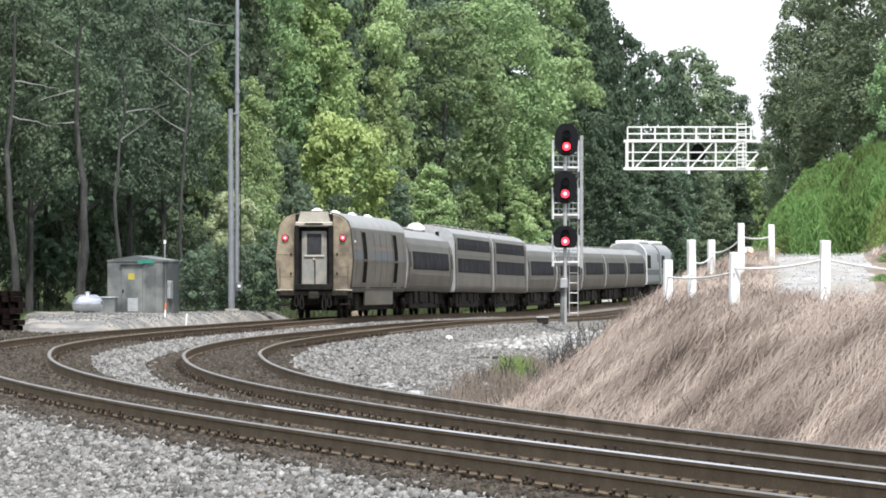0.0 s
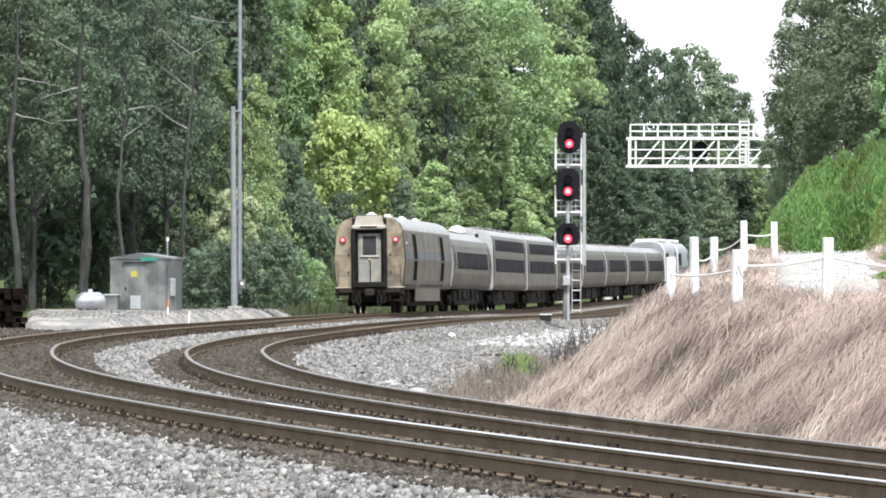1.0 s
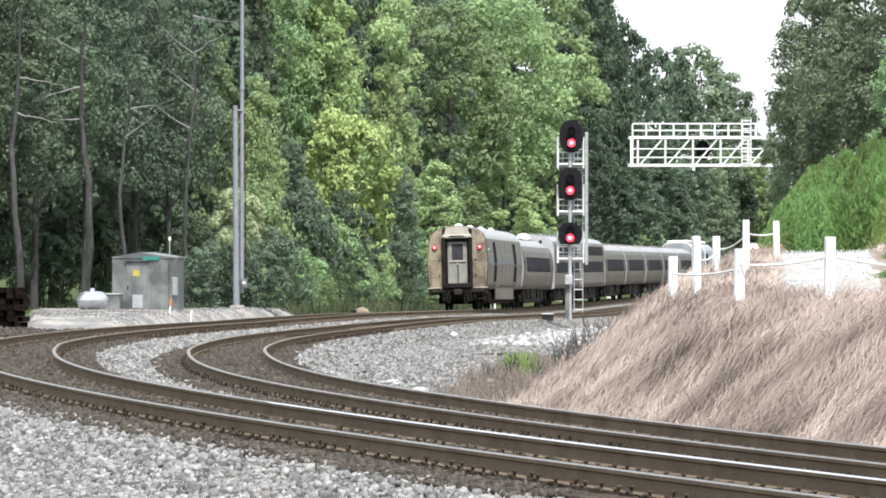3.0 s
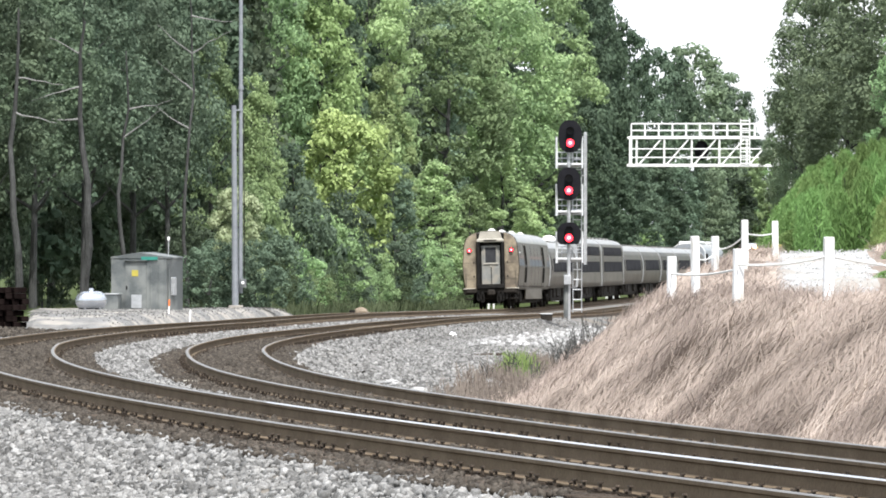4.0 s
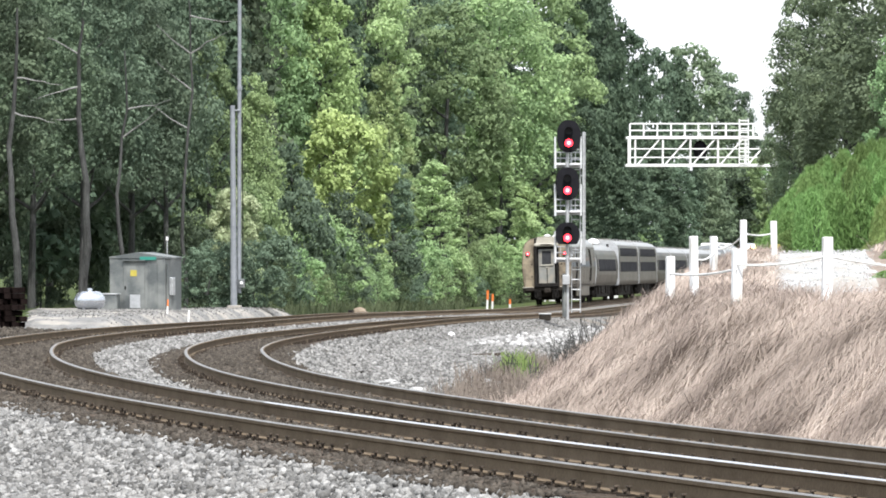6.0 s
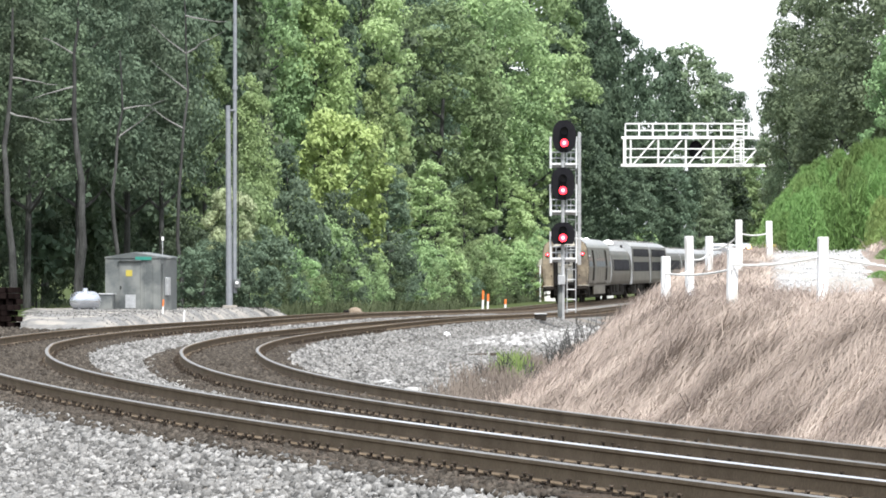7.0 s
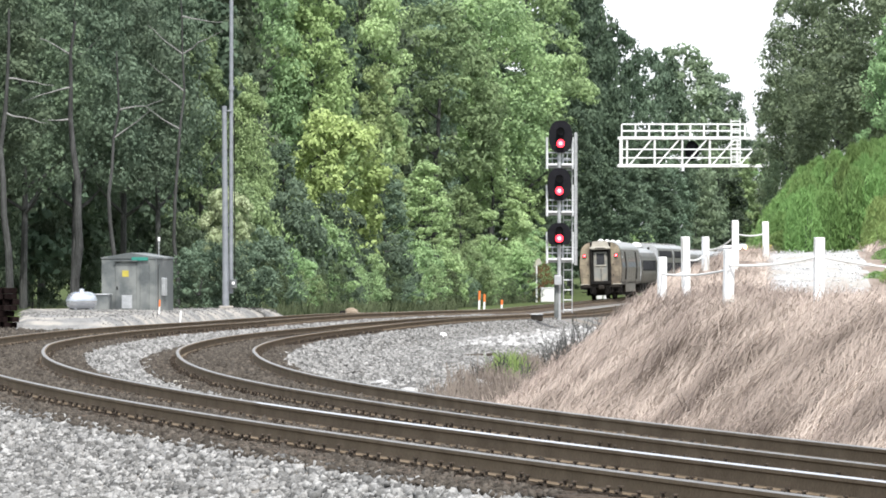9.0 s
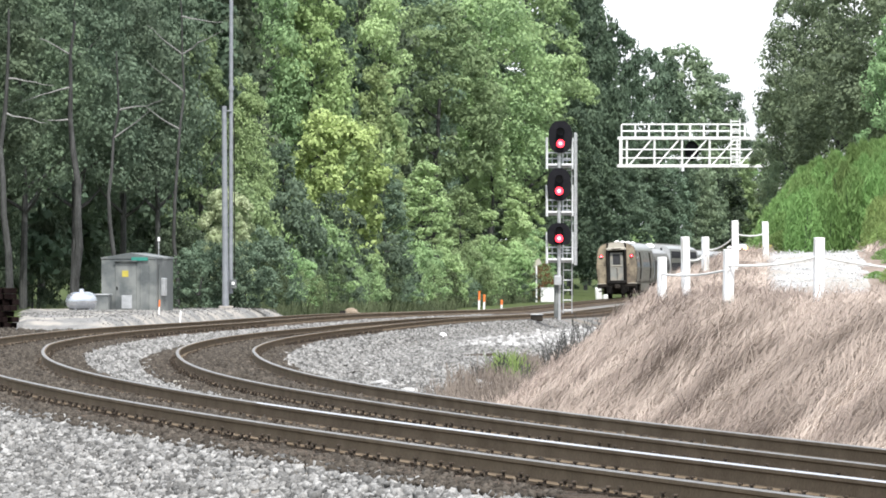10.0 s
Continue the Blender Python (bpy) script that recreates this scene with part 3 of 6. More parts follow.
def under_boxes(parent, rng, z=0.72, hgt=0.62):
    part("centre_sill", box(BM(), (0, 0, 0.78), (1.5, 24.6, 0.55), 0.04), M_UNDER, parent)
    # added solid block darkens the open space below the floor like shade
    part("underframe", box(BM(), (0, 0, 0.64), (2.3, 14.4, 0.70), 0.05), M_UNDER, parent)
    y = -6.2
    while y < 6.0:
        w = rng.uniform(0.7, 2.0)
        for sx in (-1, 1):
            bm = box(BM(), (sx * rng.uniform(0.85, 1.0), y + w / 2, z + rng.uniform(-0.05, 0.12)), (rng.uniform(0.5, 0.75), w * 0.86, hgt * rng.uniform(0.7, 1.0)), 0.04)
            part("equipment_box", bm, M_UNDER, parent)
        y += w + rng.uniform(0.05, 0.35)


def baggage_car():
    """Last car: blank sides with two doors, striped, grimy tan rear end with an open gangway."""
    car = empty("baggage_car", Matrix(), "grey striped passenger baggage car with a grimy tan rear end", "train car", "cars of the train")
    y0, y1 = -12.8, 12.8
    shell(car, BAG, y0 + 0.1, y1, 3.5, M_STEEL)
    for z0, z1, m, nm in ((2.70, 2.84, M_RED, "red_stripe"), (2.30, 2.64, M_BLUE, "blue_stripe")):
        side_panel(nm, car, BAG, y0 + 0.6, y1 - 0.4, z0, z1, m, 0.006)
    for yc in (-7.5, 7.0):
        for sgn in (1, -1):
            side_panel("side_door", car, BAG, yc + 0.95, yc + 3.0, 1.15, 3.42, M_STEEL, 0.02, (sgn,))
            # flat dark panel paints the shade of a recess; nothing is cut out
            side_panel("door_opening", car, BAG, yc - 0.95, yc + 0.95, 1.40, 3.40, M_DARK, 0.012, (sgn,), "dark panel for the shade in a door slot")
            side_panel("door_post", car, BAG, yc - 1.03, yc - 0.95, 1.15, 3.46, M_STEEL, 0.03, (sgn,))
    # skirt between the trucks
    for sx in (-1, 1):
        part("skirt", box(BM(), (sx * 1.36, 0.3, 0.80), (0.08, 13.0, 0.62), 0.02), M_LOWER, car)
    # rear end: panels on either side of the gangway
    for sx in (-1, 1):
        bm = BM()
        prof = [(0.74, 1.05), (1.38, 1.10), (1.43, 1.4), (1.50, 2.20), (1.505, 2.32), (1.42, 3.30), (1.38, 3.55), (1.28, 3.78), (1.06, 3.97), (0.74, 4.09)]
        pr = [(x * sx, z) for x, z in prof]
        extrude_y(bm, pr, y0 - 0.06, y0 + 0.12)
        bmesh.ops.recalc_face_normals(bm, faces=bm.faces)
        bmesh.ops.bevel(bm, geom=[e for e in bm.edges], offset=0.025, segments=1, affect="EDGES")
        pan = part("end_panel", bm, M_REAR, car, "grimy tan end panel with faint seams")
        for z in (1.62, 2.48):
            part("seam", box(BM(), (sx * 1.12, y0 - 0.062, z), (0.66, 0.012, 0.018)), M_LOWER, pan)
        for z in (2.50, 1.75):
            part("latch", box(BM(), (sx * 0.90, y0 - 0.08, z), (0.06, 0.04, 0.10), 0.01), M_DARK, pan)
        # marker lamp
        bm = BM()
        rod(bm, (sx * 1.126, y0 - 0.14, 3.143), (sx * 1.126, y0 - 0.05, 3.143), 0.13, 16)
        lamp = part("marker_lamp", bm, M_DARK, car)
        bm = BM()
        rod(bm, (sx * 1.126, y0 - 0.15, 3.143), (sx * 1.126, y0 - 0.141, 3.143), 0.088, 16)
        part("lens", bm, M_LAMP_RED, lamp, "lit red marker lens")
        bm = BM()
        rod(bm, (sx * 1.126, y0 - 0.157, 3.143), (sx * 1.126, y0 - 0.151, 3.143), 0.035, 12)
        part("lens_core", bm, M_LAMP_CORE, lamp)
        # corner step with handrail, and a disc for light reflected off it
        part("corner_step", box(BM(), (sx * 1.16, y0 + 0.05, 0.92), (0.62, 0.32, 0.30), 0.03), M_UNDER, car, "dark corner step")
        part("step_plate", box(BM(), (sx * 1.16, y0 - 0.08, 1.10), (0.66, 0.2, 0.05), 0.015), M_CREAM, car)
        # right disc glows in place of a reflection; no lamp sits here
        part("step_lamp", rod(BM(), (sx * 1.12, y0 - 0.16, 0.95), (sx * 1.12, y0 - 0.10, 0.95), 0.075, 12), M_GLOW_WHITE if sx > 0 else M_ALU, car)
        part("corner_step", box(BM(), (sx * 1.2, y0 + 0.1, 0.55), (0.4, 0.3, 0.08), 0.02), M_UNDER, car)
        bm = BM()
        rod(bm, (sx * 1.33, y0 - 0.1, 1.2), (sx * 1.33, y0 - 0.1, 2.0), 0.018, 6)
        part("grab_rail", bm, M_STEEL, car)
        # gangway uprights
        part("gangway_upright", box(BM(), (sx * 0.66, y0 - 0.12, 2.45), (0.17, 0.36, 2.35), 0.04), M_DARK, car)
    # dark ring painted in for the shadow between end panel and body
    bm = BM()
    sweep(bm, shrink(BAG, 1.006, 2.6), [lambda x, z: (x, y0 + 0.13, z), lambda x, z: (x, y0 + 0.20, z)])
    part("end_rim", bm, M_UNDER, car, "dark ring painted as the shadow gap behind the end panel")
    for z in (1.18, 2.24, 2.90, 3.44):
        side_panel("crease", car, BAG, y0 + 0.5, y1 - 0.4, z, z + 0.035, M_UNDER if z < 2 else M_LOWER, 0.010)
    side_panel("lower_panel", car, BAG, y0 + 0.4, y1 - 0.3, 1.22, 2.2, M_LOWER, 0.004)
    for i in range(9):
        yy = y0 + 1.6 + i * 2.8
        if abs(yy + 7.5) > 1.2 and abs(yy - 7.0) > 1.2:
            side_panel("seam", car, BAG, yy, yy + 0.05, 1.25, 3.4, M_UNDER, 0.0085)
    part("gangway_floor", box(BM(), (0, y0 - 0.14, 1.22), (1.48, 0.42, 0.24), 0.03), M_DARK, car)
    part("gangway_head", box(BM(), (0, y0 - 0.1, 3.67), (1.46, 0.34, 0.20), 0.05), M_CREAM, car, "pale cream gangway header")
    bm = BM()
    extrude_y(bm, [(-0.62, 3.78), (0.62, 3.78), (0.52, 4.16), (-0.52, 4.16)], y0 - 0.16, y0 + 0.4)
    bmesh.ops.recalc_face_normals(bm, faces=bm.faces)
    part("roof_hood", bm, M_CREAM, car, "pale cream roof hood")
    part("header_bars", box(BM(), (0, y0 - 0.275, 3.68), (0.7, 0.012, 0.07)), M_UNDER, car)
    # end door with window
    door = part("end_door", box(BM(), (0, y0 + 0.04, 2.35), (0.98, 0.06, 2.1), 0.015), M_DOOR, car, "pale grey end door")
    part("window", box(BM(), (0, y0 + 0.002, 2.90), (0.56, 0.02, 0.80), 0.02), M_GLASS, door)
    bm = BM()
    for sx in (-1, 1):
        box(bm, (sx * 0.34, y0 - 0.006, 2.90), (0.11, 0.03, 0.98), 0.01)
    box(bm, (0, y0 - 0.006, 2.43), (0.79, 0.05, 0.07), 0.01)
    part("window_frame", bm, M_DOOR, door)
    part("window_sill", box(BM(), (0, y0 - 0.02, 2.43), (0.8, 0.06, 0.06), 0.01), M_CREAM, door)
    part("door_bar", rod(BM(), (0.03, y0 - 0.03, 1.35), (0.03, y0 - 0.03, 2.36), 0.02, 6), M_DARK, door)
    part("door_latch", box(BM(), (0.0, y0 - 0.03, 2.30), (0.10, 0.04, 0.07), 0.01), M_CREAM, door)
    part("end_wall", box(BM(), (0, y0 + 0.09, 2.6), (1.5, 0.03, 2.9)), M_DARK, car)
    # coupler, hoses and end beam
    bm = BM()
    box(bm, (0, y0 - 0.1, 0.98), (2.7, 0.25, 0.24), 0.04)
    box(bm, (0, y0 - 0.45, 0.88), (0.28, 0.9, 0.26), 0.05)
    box(bm, (0.06, y0 - 0.85, 0.88), (0.42, 0.3, 0.34), 0.08)
    part("coupler", bm, M_UNDER, car)
    for x, b in ((-0.45, 0.35), (0.42, 0.30), (0.62, 0.42), (-0.66, 0.45)):
        bm = BM()
        pts = [Vector((x + 0.08 * math.sin(i), y0 - 0.3 - 0.10 * math.sin(i * 0.6), 0.95 - (0.95 - b) * math.sin(i / 6 * math.pi) )) for i in range(7)]
        for a, c in zip(pts, pts[1:]):
            rod(bm, a, c + (c - a) * 0.05, 0.03, 6)
        part("hose", bm, M_DARK, car)
    for i, y in enumerate((-11.6, -4.2, 3.2, 10.4)):
        bm = BM()
        box(bm, (0, y, 4.20), (0.40, 0.6, 0.09), 0.03)
        rod(bm, (0, y - 0.1, 4.24), (0, y - 0.1, 4.31), 0.15, 14, 0.10)
        part("roof_vent", bm, M_WHITE, car, "pale roof vent")
    part("side_lamp", box(BM(), (1.49, y0 + 1.2, 3.0), (0.06, 0.10, 0.10), 0.02), M_ALU, car)
    diaphragm(car, y1 + 0.1, BAG)
    for y in (-9.0, 9.0):
        bogie(car, y)
    under_boxes(car, random.Random(3))
    return car


def tube_car(name, label, windows, dome=False, seed=1):
    """Stainless car with rounded fluted sides and one band of windows."""
    car = empty(name, Matrix(), label, "train car", "cars of the train")
    y0, y1 = -12.75, 12.75
    shell(car, TUBE, y0, y1, 3.3, M_STEEL)
    side_panel("window_band", car, TUBE, -9.8, 9.8, 2.0, 2.78, M_DARK, 0.010)
    if windows:
        n = 9
        for i in range(n):
            yc = -8.7 + 17.4 * i / (n - 1)
            side_panel("window", car, TUBE, yc - 1.05, yc + 1.05, 2.03, 2.75, M_GLASS, 0.013)
    for z in (1.30, 1.42, 1.54, 1.66, 1.78, 2.92, 3.02):
        side_panel("flute", car, TUBE, y0 + 0.5, y1 - 0.5, z, z + 0.07, M_LOWER if z < 2 else M_STEEL, 0.012)
    for yc in (-11.3, 11.3):
        side_panel("side_door", car, TUBE, yc - 0.42, yc + 0.42, 1.15, 3.05, M_STEEL, 0.02)
        side_panel("door_window", car, TUBE, yc - 0.2, yc + 0.2, 2.1, 2.75, M_GLASS, 0.03)
        side_panel("door_gap", car, TUBE, yc - 0.5, yc - 0.42, 1.15, 3.1, M_DARK, 0.014)
        side_panel("door_gap", car, TUBE, yc + 0.42, yc + 0.5, 1.15, 3.1, M_DARK, 0.014)
    for y in (y0 - 0.12, y1 + 0.12):
        diaphragm(car, y, TUBE)
        bm = BM()
        e = y + (0.14 if y < 0 else -0.14)
        sweep(bm, shrink(TUBE, 1.008, 2.6), [lambda x, z: (x, e - 0.06, z), lambda x, z: (x, e + 0.06, z)])
        # pale metal ring puts the sun on the car's end edge into colour
        part("end_rib", bm, M_GALV, car, "bright ring painted for the sunlit end edge")
    if dome:
        bm = BM()
        bmesh.ops.create_uvsphere(bm, u_segments=18, v_segments=10, radius=0.55, matrix=Matrix.Translation((0.0, 9.6, 3.92)) @ Matrix.Diagonal((0.8, 1.5, 0.62, 1)))
        smooth(part("roof_dome", bm, M_WHITE, car, "white satellite dome"))
        part("roof_pipe", rod(BM(), (0.9, 10.9, 3.6), (0.9, 10.9, 3.85), 0.09, 10), M_DARK, car)
        bm = BM()
        box(bm, (0, 3.0, 3.80), (1.3, 5.0, 0.16), 0.06)
        part("roof_hatch", bm, M_ROOF, car)
    for i in range(5):
        part("roof_rib", box(BM(), (0, -8 + 4 * i, 3.86), (1.2, 0.6, 0.07), 0.02), M_ROOF, car)
    for y in (-9.1, 9.1):
        bogie(car, y)
    under_boxes(car, random.Random(seed))
    return car


def sleeping_car(name, label, seed=1):
    """Tall flat-sided car with two rows of windows."""
    car = empty(name, Matrix(), label, "train car", "cars of the train")
    y0, y1 = -12.75, 12.75
    shell(car, FLAT, y0, y1, 3.72, M_STEEL)
    for z0, z1 in ((1.95, 2.62), (3.02, 3.58)):
        side_panel("window_band", car, FLAT, -10.6, 10.6, z0, z1, M_DARK, 0.010)
        n = 6
        for i in range(n):
            yc = -8.8 + 17.6 * i / (n - 1)
            side_panel("window", car, FLAT, yc - 1.72, yc + 1.72, z0 + 0.03, z1 - 0.03, M_GLASS, 0.013)
    for z in (1.3, 1.45, 1.6, 1.75, 2.75):
        side_panel("flute", car, FLAT, y0 + 0.5, y1 - 0.5, z, z + 0.10, M_LOWER if z < 2 else M_STEEL, 0.012)
    for yc in (-11.6, 11.6):
        side_panel("door_gap", car, FLAT, yc - 0.5, yc - 0.42, 1.15, 3.3, M_DARK, 0.014)
        side_panel("side_door", car, FLAT, yc - 0.42, yc + 0.42, 1.15, 3.3, M_STEEL, 0.02)
    for y in (y0, y1):
        bm = BM()
        k = 1.006
        sweep(bm, shrink(FLAT, k, 2.6), [lambda x, z, y=y: (x, y - 0.05, z), lambda x, z, y=y: (x, y + 0.05, z)])
        # same bright ring as on the rounded cars, for the sunlit edge
        part("end_rib", bm, M_GALV, car, "bright ring painted for the sunlit end edge")
        diaphragm(car, y + (0.12 if y > 0 else -0.12), FLAT)
    for i in range(6):
        part("roof_hatch", box(BM(), (0, -10 + 4 * i, 4.2), (1.2, 1.6, 0.08), 0.03), M_ROOF, car)
    for y in (-9.0, 9.0):
        bogie(car, y)
    under_boxes(car, random.Random(seed))
    return car


def locomotive():
    loco = empty("locomotive", Matrix(), "grey diesel passenger locomotive with a white roof band", "locomotive", "cars of the train")
    y0, y1 = -10.2, 10.2
    shell(loco, LOCO, y0, y1 - 1.6, 3.8, M_LOCO)
    bm = BM()
    sweep(bm, LOCO, [lambda x, z: (x, y1 - 1.6, z), lambda x, z: (x * 0.96, y1 - 0.9, 1.2 + (z - 1.2) * 0.92), lambda x, z: (x * 0.85, y1, 1.2 + (z - 1.2) * 0.55)])
    part("nose", bm, M_LOCO, loco)
    part("windscreen", box(BM(), (0, y1 - 1.0, 3.55), (2.2, 0.05, 0.6), 0.02, Euler((0.5, 0, 0)).to_matrix().to_4x4()), M_GLASS, loco)
    bm = BM()
    k = 1.012
    sweep(bm, shrink(LOCO, k, 2.6), [lambda x, z: (x, y0 + 0.05, z), lambda x, z: (x, y0 + 0.5, z)])
    part("end_band", bm, M_WHITE, loco, "white end band")
    for y in (-6, -1.5, 3):
        part("radiator_hood", box(BM(), (0, y, 4.42), (1.9, 3.2, 0.28), 0.08), M_ALU, loco)
        part("fan", rod(BM(), (0, y, 4.5), (0, y, 4.62), 0.7, 18), M_DARK, loco)
    side_panel("louvre_panel", loco, LOCO, -9.0, -4.0, 2.4, 3.4, M_UNDER, 0.012)
    side_panel("cab_window", loco, LOCO, 6.4, 7.4, 2.9, 3.5, M_GLASS, 0.012)
    side_panel("blue_stripe", loco, LOCO, -9.4, 8.0, 1.9, 2.3, M_BLUE, 0.008)
    part("fuel_tank", box(BM(), (0, 0, 0.75), (2.7, 6.0, 0.8), 0.15), M_UNDER, loco)
    for y in (-6.5, 6.5):
        bogie(loco, y, 2.7)
    return loco


def build_train():
    """Cars from the rear forwards, each with its middle's distance from the rear end."""
    out = []
    last = baggage_car()
    out.append((last, 13.0, 9.0))
    cafe = tube_car("lounge_car", "rounded stainless lounge car with a white roof dome", True, True, 2)
    out.append((cafe, 39.0, 9.1))
    sl = sleeping_car("sleeping_car", "tall stainless sleeping car with two rows of windows", 3)
    out.append((sl, 65.0, 9.0))
    out.append((copy_thing(sl, Matrix()), 91.0, 9.0))
    diner = tube_car("dining_car", "rounded stainless dining car with a smooth dull roof", True, False, 4)
    out.append((diner, 117.0, 9.1))
    coach = tube_car("coach_car", "rounded stainless coach with one band of windows", True, False, 5)
    out.append((coach, 143.0, 9.1))
    for i in range(3):
        out.append((copy_thing(coach, Matrix()), 169.0 + 26 * i, 9.1))
    lo = locomotive()
    out.append((lo, 208 + 26 + 10.6, 6.5))
    out.append((copy_thing(lo, Matrix()), 208 + 26 + 31.9, 6.5))
    return out


def car_pose(s, half):
    """Pose of a car whose middle is s metres along, standing on its two trucks."""
    a, b = Vector(on_line(s - half)), Vector(on_line(s + half))
    d = b - a
    c = float(np.interp(s, S_LINE, C_LINE))
    return Matrix.Translation((a + b) / 2) @ Euler((math.atan2(d.z, d.xy.length), c, math.atan2(-d.x, d.y))).to_matrix().to_4x4()


# ---- things along the line ----
def place_at(px, depth):
    """Sideways metres at a depth that fit a picture column in the camera's view."""
    return (px - 784) / FOCAL * depth


def signal_mast():
    X, Y = 5.82, 297.0
    zb = -0.96
    sig = empty("railway_signal", pose(X, Y, 0), "three-headed railway signal on a galvanised mast showing three red lights", "signal")
    part("mast", rod(BM(), (0, 0, zb - 0.2), (0, 0, 7.3), 0.085, 14), M_GALV, sig)
    part("mast_foot", rod(BM(), (-0.12, 0, zb - 0.1), (-0.10, 0, zb + 1.9), 0.12, 12), M_HUT, sig)
    part("relay_box", box(BM(), (-0.06, -0.2, 0.66), (0.34, 0.26, 0.44), 0.02), M_GALV, sig)
    for z, tall, ox in ((6.95, 1.50, 0.06), (4.77, 1.52, 0.0), (2.59, 1.18, 0.0)):
        head = BM()
        cz = z + (0.30 if tall > 1.3 else 0.12)
        n = 28
        prof = []
        for i in range(n):
            a = 2 * math.pi * i / n
            ex = 0.55 * math.copysign(abs(math.cos(a)) ** 0.8, math.cos(a))
            ez = tall / 2 * math.copysign(abs(math.sin(a)) ** 0.9, math.sin(a))
            if tall < 1.3:
                ez = max(ez, -0.42)
            prof.append((ex, ez))
        sweep(head, prof, [lambda x, zz: (x + ox, -0.30, cz + zz), lambda x, zz: (x + ox, -0.26, cz + zz)])
        hd = part("signal_head", head, M_BLACK, sig, "black backboard with two hooded lamps")
        part("lamp_housing", box(BM(), (ox, -0.12, cz), (0.42, 0.3, tall * 0.72), 0.04), M_BLACK, hd)
        for lz, lit in ((z, True), (z + (0.55 if tall > 1.3 else 0.36), False)):
            bm = BM()
            for i in range(13):
                a0, a1 = math.radians(-20 + 220 * i / 13), math.radians(-20 + 220 * (i + 1) / 13)
                p = [(ox + 0.19 * math.cos(a), lz + 0.19 * math.sin(a)) for a in (a0, a1)]
                q = [(ox + 0.175 * math.cos(a), lz + 0.175 * math.sin(a)) for a in (a0, a1)]
                y0, y1 = -0.31, -0.62
                vs = [bm.verts.new(v) for v in ((p[0][0], y0, p[0][1]), (p[1][0], y0, p[1][1]), (p[1][0], y1, p[1][1]), (p[0][0], y1, p[0][1]), (q[0][0], y0, q[0][1]), (q[1][0], y0, q[1][1]), (q[1][0], y1, q[1][1]), (q[0][0], y1, q[0][1]))]
                for f in ((0, 1, 2, 3), (7, 6, 5, 4), (3, 2, 6, 7)):
                    bm.faces.new([vs[k] for k in f])
            part("hood", bm, M_BLACK, hd)
            if lit:
                part("lens", rod(BM(), (ox, -0.34, lz), (ox, -0.31, lz), 0.185, 20), M_LAMP_RED, hd, "lit red lens")
                part("lens_core", rod(BM(), (ox, -0.36, lz), (ox, -0.342, lz), 0.07, 18), M_LAMP_CORE, hd)
            else:
                part("lens", rod(BM(), (ox, -0.34, lz), (ox, -0.31, lz), 0.17, 20), M_GLASS, hd)
    # maintenance platforms with railings
    for z in (5.98, 3.80, 1.63):
        pl = part("platform", box(BM(), (-0.34, 0.3, z), (0.50, 0.8, 0.09), 0.01), M_ALU, sig)
        part("platform_tread", box(BM(), (0.38, 0.3, z), (0.56, 0.8, 0.09), 0.01), M_ALU, pl)
        for zz in (z + 0.28, z + 0.55):
            part("rail_bar", rod(BM(), (-0.58, 0.68, zz), (0.66, 0.68, zz), 0.025, 6), M_GALV, pl)
        for x in (-0.30, 0.16, 0.38):
            part("baluster", rod(BM(), (x, 0.68, z), (x, 0.68, z + 0.56), 0.02, 6), M_GALV, pl)
        for x, hh, r in ((-0.56, 1.25, 0.055), (0.62, 1.25, 0.04)):
            part("rail_post", rod(BM(), (x, -0.08, z - 0.2), (x, -0.08, z + hh), r, 8), M_ALU, pl)
            part("rail_post", rod(BM(), (x, 0.68, z), (x, 0.68, z + 0.56), 0.025, 8), M_GALV, pl)
        part("bracket", box(BM(), (0.02, 0.3, z - 0.10), (1.25, 0.10, 0.12), 0.01), M_GALV, pl)
    # ladder
    lad = part("ladder", rod(BM(), (0.20, 0.35, zb + 0.1), (0.20, 0.35, 7.4), 0.028, 6), M_GALV, sig)
    part("ladder_side", rod(BM(), (0.60, 0.35, zb + 0.1), (0.60, 0.35, 7.4), 0.028, 6), M_GALV, lad)
    z = zb + 0.25
    while z < 7.3:
        part("rung", rod(BM(), (0.20, 0.35, z), (0.60, 0.35, z), 0.022, 6), M_ALU if z < 1.6 else M_GALV, lad)
        z += 0.46
    part("ladder_guard", box(BM(), (0.74, 0.2, 4.4), (0.09, 0.05, 6.1), 0.01), M_GALV, lad)
    part("ladder_guard", box(BM(), (0.82, 0.4, 4.4), (0.05, 0.05, 6.1), 0.01), M_GALV, lad)
    zz = 1.6
    while zz < 7.4:
        part("guard_hoop", rod(BM(), (0.60, 0.35, zz), (0.84, 0.3, zz), 0.022, 6), M_GALV, lad)
        zz += 0.55
    return sig


